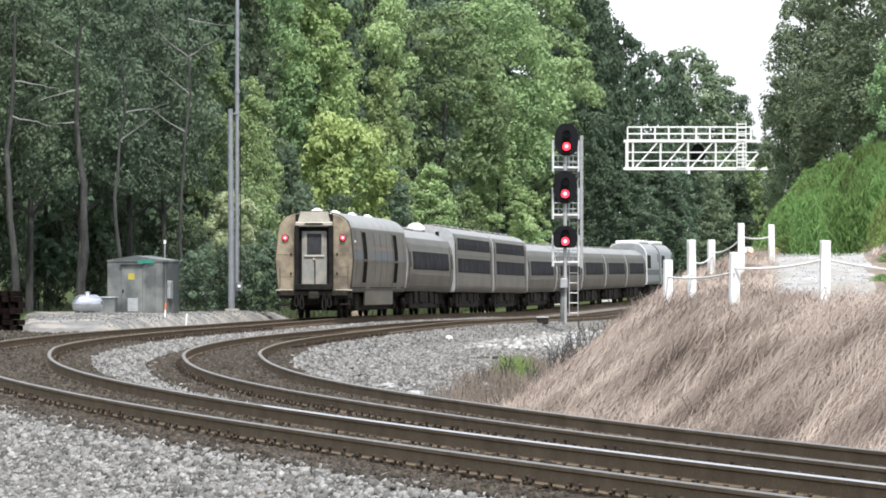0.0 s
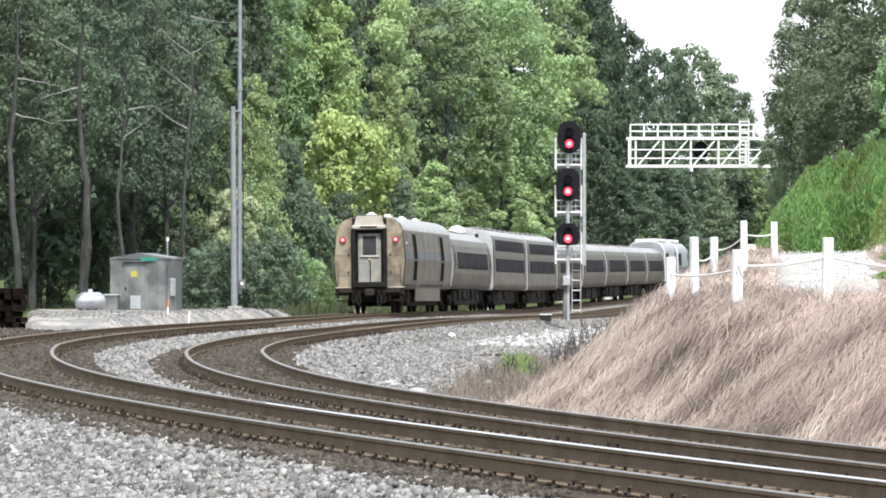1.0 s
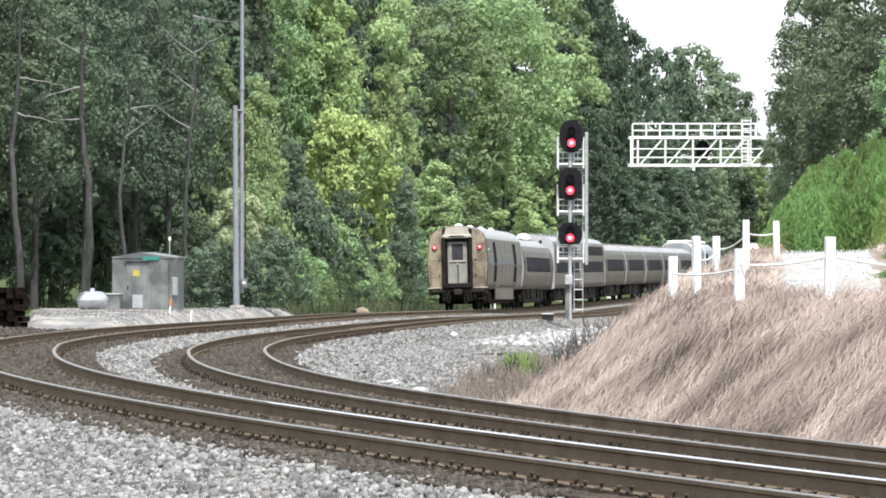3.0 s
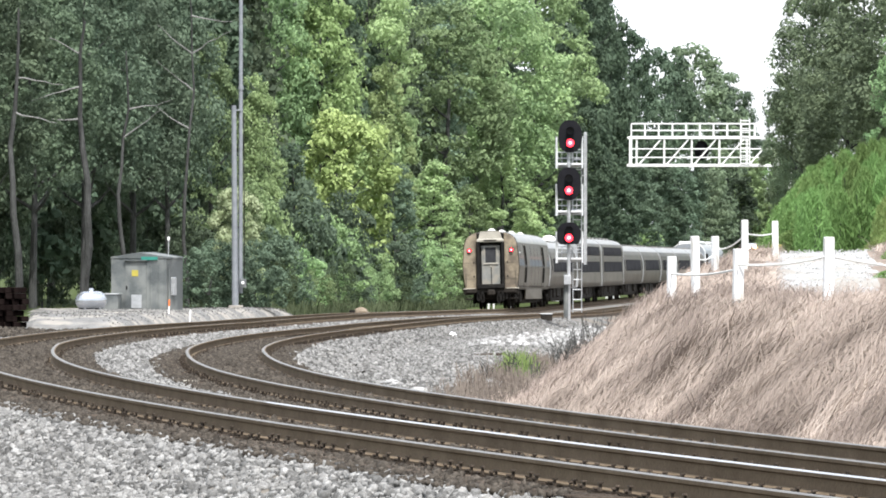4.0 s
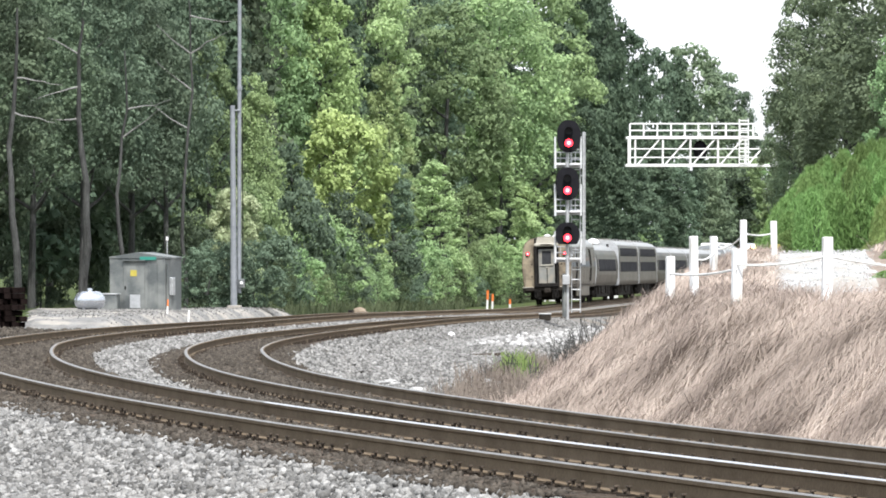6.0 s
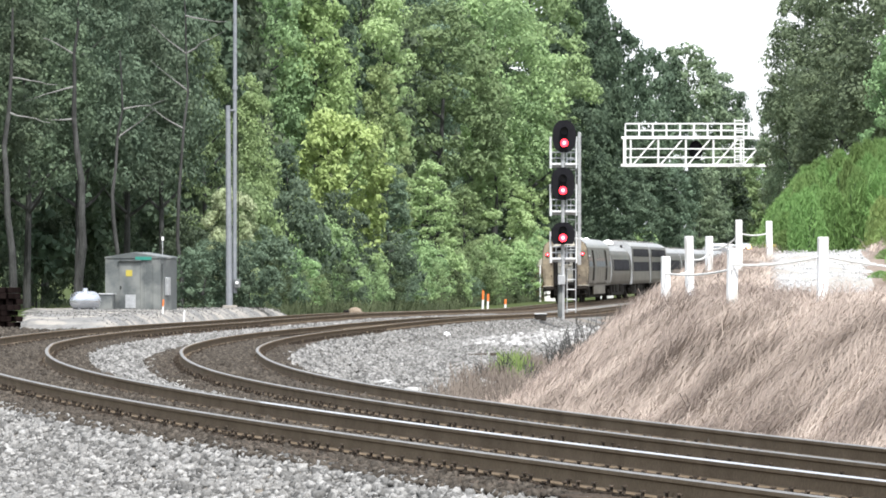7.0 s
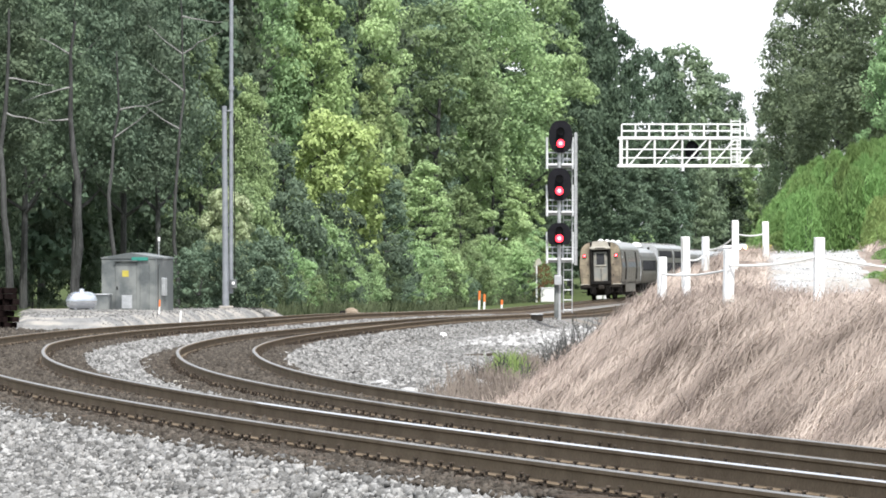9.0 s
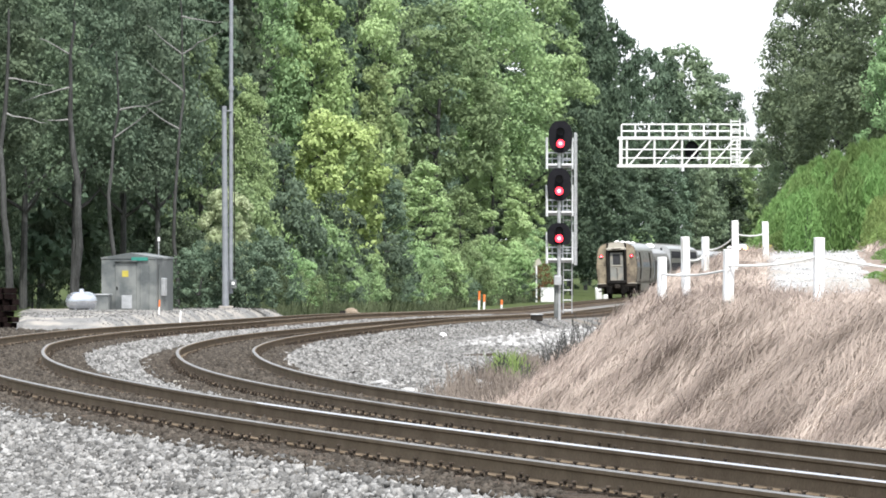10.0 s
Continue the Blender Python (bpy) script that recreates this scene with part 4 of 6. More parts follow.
def gantry():
    """White cantilever truss with a walkway over the line."""
    Y = 500.0
    k = Y / FOCAL
    X0, X1 = (1117 - 784) * k, (1402 - 784) * k
    zt, zb = 1.73 + (454.2 - 244) * k, 1.73 + (454.2 - 293) * k
    zr = 1.73 + (454.2 - 219) * k
    g = empty("signal_gantry", pose(0, Y, 0), "white steel lattice signal gantry with a railed walkway", "gantry")
    dep = 1.6
    for y in (0, dep):
        part("top_chord", box(BM(), ((X0 + X1) / 2 - 0.4, y, zt), (X1 - X0 - 0.4, 0.24, 0.19), 0.02), M_WHITE, g)
        part("bottom_chord", box(BM(), ((X0 + X1) / 2 - 0.2, y, zb), (X1 - X0 + 0.1, 0.26, 0.21), 0.02), M_WHITE, g)
    n = 6
    w = (X1 - X0) / (n - 0.4)
    for i in range(n):
        x = X0 + 0.5 + i * w * 0.96
        for y in (0, dep):
            part("upright", box(BM(), (x, y, (zt + zb) / 2), (0.11, 0.11, zt - zb)), M_WHITE, g)
        x2 = min(x + w * 0.92, X1)
        for y in (0,):
            part("diagonal", rod(BM(), (x + 0.2, y, zb + 0.1), (x2 - 0.15, y, zt - 0.1), 0.06, 8), M_WHITE, g)
    for z in (zb + 0.62, zb + 1.28):
        part("side_rail", box(BM(), ((X0 + X1) / 2, -0.06, z), (X1 - X0 - 0.2, 0.07, 0.085)), M_WHITE, g)
    part("end_post", box(BM(), (X0 + 0.02, 0, (zt + zb) / 2), (0.24, 0.22, zt - zb), 0.02), M_WHITE, g)
    Xr = X0 + (1338 - 1117) * k
    for z in (zr, zr - 0.52):
        for y in (0, dep):
            part("handrail", rod(BM(), (X0 + 0.1, y, z), (Xr, y, z), 0.038, 8), M_WHITE, g)
    m = 9
    for i in range(m + 1):
        x = X0 + 0.1 + (Xr - X0 - 0.1) * i / m
        for y in (0, dep):
            part("rail_post", rod(BM(), (x, y, zt), (x, y, zr), 0.038, 6), M_WHITE, g)
    part("walkway", box(BM(), ((X0 + Xr) / 2, dep / 2, zt + 0.1), (Xr - X0, dep, 0.07)), M_GALV, g)
    # ladder cage at the walkway's end
    xl = X0 + (1320 - 1117) * k
    for dx in (-0.35, 0.35):
        part("ladder_side", rod(BM(), (xl + dx, -0.2, zb), (xl + dx, -0.2, zr + 0.35), 0.045, 6), M_WHITE, g)
    for i in range(12):
        z = zb + 0.15 + i * 0.3
        part("rung", rod(BM(), (xl - 0.35, -0.2, z), (xl + 0.35, -0.2, z), 0.035, 6), M_WHITE, g)
    xs = X0 + (1244 - 1117) * k
    bm = BM()
    bmesh.ops.create_cone(bm, cap_ends=True, segments=24, radius1=0.55, radius2=0.55, depth=0.08, matrix=Matrix.Translation((xs, 0.9, zt - 0.95)) @ Euler((math.pi / 2, 0, 0)).to_matrix().to_4x4() @ Matrix.Diagonal((1, 1.4, 1, 1)))
    hd = part("signal_head", bm, M_BLACK, g, "black backboard seen from behind")
    part("lamp_housing", box(BM(), (xs, 0.7, zt - 0.95), (0.42, 0.3, 1.1), 0.04), M_BLACK, hd)
    xc = (1399 - 784) * k
    part("column", box(BM(), (xc + 0.1, dep / 2, (zb - 2.0) / 2 - 0.1), (0.27, 0.27, zb + 2.0), 0.03), M_WHITE, g)
    return g


def hut():
    """Grey signal hut on the gravel pad."""
    Y = 254.0
    k = Y / FOCAL
    X = (262 - 784) * k
    zb = float(ground_z(X, Y)) - 0.03
    h = empty("signal_hut", pose(X, Y, zb, 0, 0, -14), "grey aluminium signal hut on the gravel pad", "equipment hut")
    part("cabin", box(BM(), (0, 0, 1.05), (2.25, 2.3, 2.1), 0.02), M_HUT, h)
    bm = BM()
    extrude_y(bm, [(-1.15, 2.1), (1.15, 2.1), (1.14, 2.16), (0, 2.34), (-1.14, 2.16)], -1.18, 1.18)
    bmesh.ops.recalc_face_normals(bm, faces=bm.faces)
    part("roof", bm, M_HUT, h)
    for x in (-1.1, -0.55, 0.45, 0.8, 1.1):
        part("panel_rib", box(BM(), (x, -1.165, 1.05), (0.035, 0.03, 2.06)), M_HUT, h)
    d = part("door", box(BM(), (-0.12, -1.17, 0.98), (0.86, 0.045, 1.9), 0.01), M_HUT, h)
    part("warning_sign", box(BM(), (-0.14, -1.20, 1.52), (0.26, 0.012, 0.24)), M_YELLOW, d, "small yellow warning sign")
    part("notice", box(BM(), (-0.08, -1.20, 0.42), (0.42, 0.012, 0.52)), M_GALV, d, "pale notice plate")
    part("handle", box(BM(), (-0.48, -1.21, 0.95), (0.05, 0.05, 0.14), 0.01), M_DARK, d)
    part("hood", box(BM(), (-0.12, -1.22, 2.02), (0.95, 0.14, 0.04)), M_HUT, h)
    part("name_plate", box(BM(), (0.45, -1.20, 2.10), (0.66, 0.04, 0.13)), M_TEAL, h, "teal name plate")
    part("meter_box", box(BM(), (1.17, -0.3, 1.0), (0.14, 0.4, 0.7), 0.02), M_GALV, h)
    part("conduit", rod(BM(), (1.16, -0.9, 0), (1.16, -0.9, 1.9), 0.03, 8), M_HUT, h)
    part("aerial", rod(BM(), (1.05, -0.6, 2.1), (1.05, -0.6, 2.85), 0.02, 6), M_GALV, h)
    part("aerial_tip", rod(BM(), (1.05, -0.6, 2.8), (1.05, -0.6, 2.95), 0.05, 8), M_WHITE, h)
    for x in (-0.95, 0.95):
        part("skid", box(BM(), (x, 0, 0.0), (0.2, 2.3, 0.12)), M_GALV, h)
    return h


def gas_tank():
    Y = 250.0
    k = Y / FOCAL
    X = (163 - 784) * k
    zb = float(ground_z(X, Y))
    t = empty("gas_tank", pose(X, Y, zb, 0, 0, 20), "small silver gas tank on short legs", "gas tank")
    bm = BM()
    prof = [(0.0, -0.62), (0.13, -0.60), (0.25, -0.53), (0.33, -0.42), (0.365, -0.28), (0.365, 0.28), (0.33, 0.42), (0.25, 0.53), (0.13, 0.60), (0.0, 0.62)]
    seg = 22
    rings = []
    for r, x in prof:
        rings.append([bm.verts.new((x, max(r, 0.002) * math.cos(2 * math.pi * i / seg), 0.40 + max(r, 0.002) * math.sin(2 * math.pi * i / seg))) for i in range(seg)])
    for a, b in zip(rings, rings[1:]):
        for i in range(seg):
            bm.faces.new((a[i], a[(i + 1) % seg], b[(i + 1) % seg], b[i]))
    bmesh.ops.recalc_face_normals(bm, faces=bm.faces)
    smooth(part("shell", bm, M_TANK, t))
    part("valve_dome", rod(BM(), (0, 0, 0.74), (0, 0, 0.88), 0.11, 12, 0.09), M_TANK, t)
    for x in (-0.3, 0.3):
        part("leg", box(BM(), (x, 0, 0.07), (0.08, 0.4, 0.16)), M_GALV, t)
    X2 = (196 - 784) * 252.0 / FOCAL
    b = empty("battery_box", pose(X2, 252.5, float(ground_z(X2, 252.5)), 0, 0, -10), "low grey equipment box beside the hut", "equipment box")
    part("case", box(BM(), (0, 0, 0.31), (0.74, 0.6, 0.62), 0.02), M_HUT, b)
    part("lid", box(BM(), (0, 0, 0.64), (0.80, 0.66, 0.05), 0.015), M_GALV, b)


def radio_mast():
    Y = 265.0
    k = Y / FOCAL
    X = (421 - 784) * k
    zb = float(ground_z(X, Y))
    m = empty("radio_mast", pose(X, Y, zb), "tall grey steel mast beside a thinner pole", "mast")
    part("lower_tube", rod(BM(), (-0.07, 0, -0.2), (-0.13, 0, 8.3), 0.14, 12, 0.10), M_POLE, m)
    part("upper_tube", rod(BM(), (0.14, 0.12, 0.6), (0.16, 0.12, 15.5), 0.09, 12, 0.075), M_POLE, m)
    part("clamp", box(BM(), (0.03, 0.06, 8.1), (0.30, 0.14, 0.06), 0.01), M_POLE, m)
    part("collar", rod(BM(), (0.155, 0.12, 8.95), (0.155, 0.12, 9.1), 0.11, 12), M_POLE, m)
    part("junction_box", box(BM(), (0.25, -0.05, 1.0), (0.26, 0.2, 0.36), 0.02), M_HUT, m)
    part("lamp", box(BM(), (0.24, -0.17, 1.02), (0.12, 0.06, 0.12), 0.02), M_WHITE, m)
    part("cable", rod(BM(), (0.30, 0.05, 1.2), (0.27, 0.1, 8.0), 0.02, 6), M_DARK, m)
    part("foot", box(BM(), (-0.05, 0, 0.0), (0.6, 0.6, 0.2), 0.03), M_SAND, m)


def marker_stake(px, depth, height, top, bottom, label, lean=3, r=0.03):
    X = place_at(px, depth)
    z = float(ground_z(X, depth))
    s = empty("marker_stake", pose(X, depth, z, 0, lean, 20), label, "stake", "marker stakes")
    part("shaft", box(BM(), (0, 0, height * 0.25 - 0.05), (r * 1.6, r * 1.2, height * 0.5 + 0.1), 0.005), bottom, s)
    part("painted_top", box(BM(), (0, 0, height * 0.75), (r * 1.7, r * 1.3, height * 0.5), 0.005), top, s)


def sleeper_stack():
    """Old sleepers piled by the line."""
    X0, Y0 = place_at(-14, 214.0), 214.0
    rng = random.Random(9)
    zb = float(ground_z(X0, Y0))
    base = box(BM(), (0, 0, 0), (0.24, 2.6, 0.18), 0.015)
    st = empty("sleeper_stack", pose(X0, Y0, zb, 0, 0, 24), "stack of old dark brown timber sleepers, darkened for shade", "timber stack")
    first = None
    for r in range(7):
        for c in range(6):
            m = pose(-0.7 + c * 0.27 + rng.uniform(-0.03, 0.03), rng.uniform(-0.12, 0.12), 0.09 + r * 0.19, 0, rng.uniform(-2, 2), rng.uniform(-2, 2))
            if first is None:
                first = part("old_sleeper", base, M_OLD, st)
                first.matrix_basis = m
            else:
                ob = new("old_sleeper", first.data)
                ob.parent, ob.matrix_basis = st, m


# brown taken almost to black: the stack's shade is in the colour
M_OLD = surf("shaded_old_timber", (0.006, 0.004, 0.004), (0.015, 0.011, 0.010), 4, 0.95, bump=0.8, fine=30, spread=0.35, gloss=0.0)
POSTS = [(1190, 105, 0.83, 0.132), (1233, 117, 1.16, 0.132), (1267, 135, 0.80, 0.132), (1307, 89, 0.76, 0.132), (1320, 134, 0.98, 0.132), (1374, 143, 0.76, 0.132), (1467, 88, 0.97, 0.132), (1650, 92, 0.9, 0.132)]


def fence():
    """White posts along the bank's edge, joined by rope."""
    tops = []
    for i, (px, d, hgt, w) in enumerate(POSTS):
        X = place_at(px, d)
        z = float(ground_z(X, d))
        top = {1190: 456, 1233: 420, 1267: 420, 1307: 443, 1320: 391, 1374: 393, 1467: 422, 1650: 440}[px]
        zt = 1.73 + (454.2 - top) * d / FOCAL
        hgt = zt - z
        p = empty("fence_post", pose(X, d, z, 0.6 * math.sin(i * 2.1), 1.1 * math.sin(i * 1.7 + 3), 12 + 9 * math.sin(i)), "white-painted square timber post on the dry grass bank", "post", "white fence posts")
        part("timber", box(BM(), (0, 0, hgt / 2 - 0.1), (w, w, hgt + 0.2), 0.012), M_POST, p)
        part("cap", box(BM(), (0, 0, hgt + 0.006), (w * 0.98, w * 0.98, 0.022), 0.008), M_WHITE, p)
        tops.append(Vector((X, d, zt)))
    links = [(0, 3, 0.26, 0.26, 0.05), (3, 6, 0.20, 0.24, 0.05), (6, 7, 0.24, 0.30, 0.03), (0, 1, 0.24, 0.6, 0.06), (1, 2, 0.38, 0.33, 0.08), (2, 4, 0.25, 0.28, 0.10), (4, 5, 0.26, 0.24, 0.05)]
    for a, b, da, db, sag in links:
        bm = BM()
        A, B = tops[a] - Vector((0, 0.06, da)), tops[b] - Vector((0, 0.06, db))
        pts = [A.lerp(B, i / 12) - Vector((0, 0, sag * 4 * (i / 12) * (1 - i / 12))) for i in range(13)]
        for p, q in zip(pts, pts[1:]):
            rod(bm, p, q + (q - p) * 0.04, 0.016, 6)
        tagged(part("rope", bm, M_ROPE), "white rope slung between fence posts", "rope", "fence ropes")


def lineside_bits():
    """Small things on the outer side beyond the signal, and the machine behind the bank."""
    for px, depth, hh in ((866, 398, 1.15), (875, 402, 0.92), (906, 410, 0.62)):
        marker_stake(px, depth, hh, M_ORANGE, M_WHITE, "survey stake with a bright orange top", 2, 0.07)
    X, Y = place_at(988, 480), 480.0
    z = float(ground_z(X, Y))
    b = empty("relay_cabinet", pose(X, Y, z), "white lineside relay cabinet by the track", "cabinet")
    part("case", box(BM(), (0, 0, 0.52), (1.05, 0.7, 1.0), 0.03), M_WHITE, b)
    part("lid", box(BM(), (0, 0, 1.05), (1.12, 0.78, 0.07), 0.02), M_ALU, b)
    part("plinth", box(BM(), (0, 0, 0.0), (1.0, 0.66, 0.16)), M_SAND, b)
    X, Y = place_at(968, 476), 476.0
    z = float(ground_z(X, Y))
    s = empty("lineside_sign", pose(X, Y, z), "tilted white panel on a white post", "sign")
    part("post", rod(BM(), (0, 0, -0.1), (0, 0, 2.7), 0.06, 8), M_WHITE, s)
    part("panel", box(BM(), (-0.25, 0, 2.75), (1.25, 0.05, 0.42), 0.01, Euler((0, radians(-28), 0)).to_matrix().to_4x4()), M_CREAM, s)
    rng = random.Random(4)
    for px, depth, w, hh in ((872, 119, 0.35, 0.25), (1078, 522, 0.46, 0.95), (1091, 524, 0.5, 0.5)):
        X = place_at(px, depth)
        b = empty("stone_block", pose(X, depth, float(ground_z(X, depth)), 0, 0, rng.uniform(0, 90)), "pale broken concrete block beside the track", "concrete block", "concrete blocks")
        bm = box(BM(), (0, 0, hh / 2 - 0.05), (w, w * 0.7, hh + 0.1), 0.08)
        for v in bm.verts:
            v.co += Vector((rng.uniform(-0.06, 0.06), rng.uniform(-0.06, 0.06), rng.uniform(-0.05, 0.05)))
        part("block", bm, M_RUBBLE if depth < 200 else M_WHITE, b)
    X, Y = place_at(1350, 190), 190.0
    m = empty("work_vehicle", pose(X, Y, float(ground_z(X, Y)), 0, 0, 75), "yellow track machine with lit amber and white lamps", "vehicle")
    part("body", box(BM(), (0.1, 0, 0.20), (1.0, 0.7, 0.20), 0.04), M_RUST, m)
    part("engine_cover", box(BM(), (0.1, -0.42, 0.34), (0.5, 0.24, 0.16), 0.03), M_YELLOW, m)
    part("cab", box(BM(), (-0.2, 0.3, 0.36), (0.4, 0.34, 0.18), 0.04), M_GALV, m)
    for x in (-0.3, 0.4):
        for y in (-0.35, 0.35):
            part("wheel", rod(BM(), (x, y - 0.05, 0.12), (x, y + 0.05, 0.12), 0.12, 14), M_DARK, m)
    for y in (0.12, 0.32):
        part("lamp", rod(BM(), (-0.44, y, 0.34), (-0.40, y, 0.34), 0.055, 12), M_LAMP_WARM if y < 0.2 else M_GLOW_WHITE, m)


def debris(name, x, y, size, material, label, category, seed, flat=0.6):
    """A broken lump lying on the ballast."""
    rng = random.Random(seed)
    z = float(ground_z(x, y))
    ob = empty(name, pose(x, y, z, rng.uniform(-8, 8), rng.uniform(-8, 8), rng.uniform(0, 180)), label, category)
    if "timber" in name:
        bm = box(BM(), (0, 0, size[2] * 0.4), size, min(size) * 0.18)
    else:
        bm = BM()
        bmesh.ops.create_icosphere(bm, subdivisions=3, radius=0.5)
        for v in bm.verts:
            k = 1 + 0.45 * noise.noise(v.co * 2.4 + Vector((seed, 0, 0))) + 0.18 * noise.noise(v.co * 7 + Vector((seed, 3, 0)))
            v.co = Vector([v.co[i] * k * size[i] for i in range(3)]) + Vector((0, 0, size[2] * 0.25))
    part("lump", bm, material, ob)


def litter():
    debris("dark_stone", -1.99, 152.6, (0.16, 0.2, 0.12), M_DARK, "dark lump of coal on the ballast", "stone", 1)
    debris("dark_stone", -1.90, 69.0, (0.12, 0.14, 0.10), M_DARK, "dark stone among grey ballast", "stone", 2)
    debris("broken_concrete", -0.97, 124.0, (0.36, 0.4, 0.16), M_RUBBLE, "pale chunk of broken concrete on ballast", "concrete block", 3)
    debris("broken_concrete", -0.45, 118.0, (0.22, 0.3, 0.14), M_RUBBLE, "pale chunk of broken concrete on ballast", "concrete block", 4)
    debris("white_stone", 0.40, 237.0, (0.22, 0.22, 0.2), M_WHITE, "white painted stone by the track", "stone", 5)
    debris("timber_offcut", -4.08, 105.0, (0.2, 0.25, 0.06), M_CREAM, "pale timber offcut between the tracks", "timber", 6)
    debris("rail_scrap", 0.62, 176.0, (0.5, 0.3, 0.1), M_UNDER, "dark scrap iron on the gravel", "scrap", 7)
    debris("rail_scrap", -1.6, 141.0, (0.4, 0.2, 0.08), M_UNDER, "dark scrap iron on the gravel", "scrap", 8)
    debris("timber_offcut", 1.3, 183.0, (0.9, 0.16, 0.1), M_TIE, "broken dark sleeper end on the gravel", "timber", 9)
    debris("earth_mound", place_at(655, 304), 304.0, (1.0, 1.2, 0.5), M_EARTH, "small mound of sandy earth by the line", "earth mound", 12)
    debris("earth_mound", place_at(640, 307), 307.0, (0.8, 1.0, 0.7), M_EARTH, "small mound of sandy earth by the line", "earth mound", 13)
    X, Y, z = on_line(239.0, GAP + 1.6, INNER_Z)
    t = empty("track_box", pose(X, Y, float(ground_z(X, Y)) + 0.02), "low dark trackside junction box", "junction box")
    part("case", box(BM(), (0, 0, 0.15), (0.55, 0.5, 0.30), 0.04), M_UNDER, t)
    part("lid", box(BM(), (0, 0, 0.32), (0.6, 0.55, 0.05), 0.02), M_GALV, t)
    X = place_at(625, 301)
    p = empty("track_marker", pose(X, 301, float(ground_z(X, 301))), "small black lineside marker post", "marker")
    part("post", box(BM(), (0, 0, 0.12), (0.1, 0.1, 0.3), 0.01), M_DARK, p)
    part("head", box(BM(), (0, 0, 0.36), (0.28, 0.12, 0.26), 0.04), M_DARK, p)


# ---- plants ----
def leaves_at(rng, centre, radii, n, size, up=0.45):
    """Leaf quads strewn over a lumpy shell."""
    d = rng.normal(size=(n, 3))
    d /= np.linalg.norm(d, axis=1)[:, None]
    rr = rng.uniform(0.5, 1.1, n) ** 0.5
    p = centre + d * radii * rr[:, None]
    nor = d * 1.0 + np.array([0, 0, up]) + rng.normal(size=(n, 3)) * 0.38
    nor /= np.linalg.norm(nor, axis=1)[:, None]
    t = np.cross(nor, rng.normal(size=(n, 3)))
    t /= np.linalg.norm(t, axis=1)[:, None]
    b = np.cross(nor, t)
    L = rng.uniform(size * 0.6, size * 1.25, n)[:, None]
    W = L * rng.uniform(0.45, 0.7, n)[:, None]
    droop = nor * L * 0.18
    return np.stack([p - t * L * 0.5 - droop, p - b * W * 0.5 + droop * 0.3, p + t * L * 0.5 - droop, p + b * W * 0.5 + droop * 0.3], 1)


def crown_mesh(seed, height, width, base, lobes, clumps, leaves, size, conic=0.0):
    """Vertices and faces of a crown: big lobes round the limbs, each of leafy clumps on its upper and outer side."""
    rng = np.random.default_rng(seed)
    out = []
    for i in range(lobes):
        f = (i + 0.5) / lobes
        z = base + (height - base) * (0.06 + 0.88 * f)
        k = math.sin(math.pi * min(0.97, 0.16 + 0.78 * f)) ** 0.55 * (1 - conic * f)
        lr = width * rng.uniform(0.15, 0.25) * (1 - 0.35 * conic * f)
        a = i * 2.39996 + rng.uniform(-0.6, 0.6)
        r = max(0.0, width / 2 * k - lr * rng.uniform(0.7, 1.0))
        outward = np.array([math.cos(a), math.sin(a), 0.0])
        lc = outward * r + np.array([0, 0, z])
        n_cl = max(4, int(clumps * (lr / (width * 0.2)) ** 1.6))
        for c in range(n_cl):
            d = rng.normal(size=3) + outward * 0.75 + np.array([0, 0, 0.55])
            d /= np.linalg.norm(d)
            cr = lr * rng.choice([0.22, 0.32, 0.44])
            cc = lc + d * lr * rng.uniform(0.6, 1.05) * np.array([1, 1, 0.8])
            cc[2] = max(cc[2], 0.15)
            out.append(leaves_at(rng, cc, np.array([1.25 * cr, 1.25 * cr, 0.7 * cr]), max(4, int(leaves * (cr / lr / 0.32) ** 1.6)), size))
    v = np.concatenate(out)
    n = len(v)
    return v.reshape(-1, 3), np.arange(n * 4).reshape(n, 4)


def dead_tree(px, depth, height, r0, seed, label, limbs):
    """Bare trunk with a few broken limbs."""
    X = place_at(px, depth)
    t = empty("dead_tree", pose(X, depth, float(ground_z(X, depth)) - 0.1, 0, (seed % 3) - 1, 0), label, "tree", "lineside woods")
    rng = random.Random(seed)
    bm = BM()
    pts = [Vector((0.15 * math.sin(i * 0.9 + seed * 1.7) + 0.05 * math.sin(i * 2.6 + seed), 0.2 * math.cos(i), height * i / 9)) for i in range(10)]
    for i, (a, c) in enumerate(zip(pts, pts[1:])):
        rod(bm, a, c + (c - a) * 0.02, r0 * (1 - i / 12), 9, r0 * (1 - (i + 1) / 12))
    part("trunk", bm, M_BARK, t)
    for i in range(limbs):
        p = pts[rng.randint(5, 8)].copy()
        sx = rng.choice((-1, 1))
        bm = BM()
        r = 0.042
        rise = rng.uniform(-0.12, 0.28)
        for k in range(5):
            q = p + Vector((sx * rng.uniform(0.25, 0.45), rng.uniform(-0.25, 0.0), rise + rng.uniform(-0.07, 0.07)))
            rod(bm, p, q, r, 6, r * 0.75)
            p, r = q, r * 0.75
        part("limb", bm, M_PALEBARK, t)


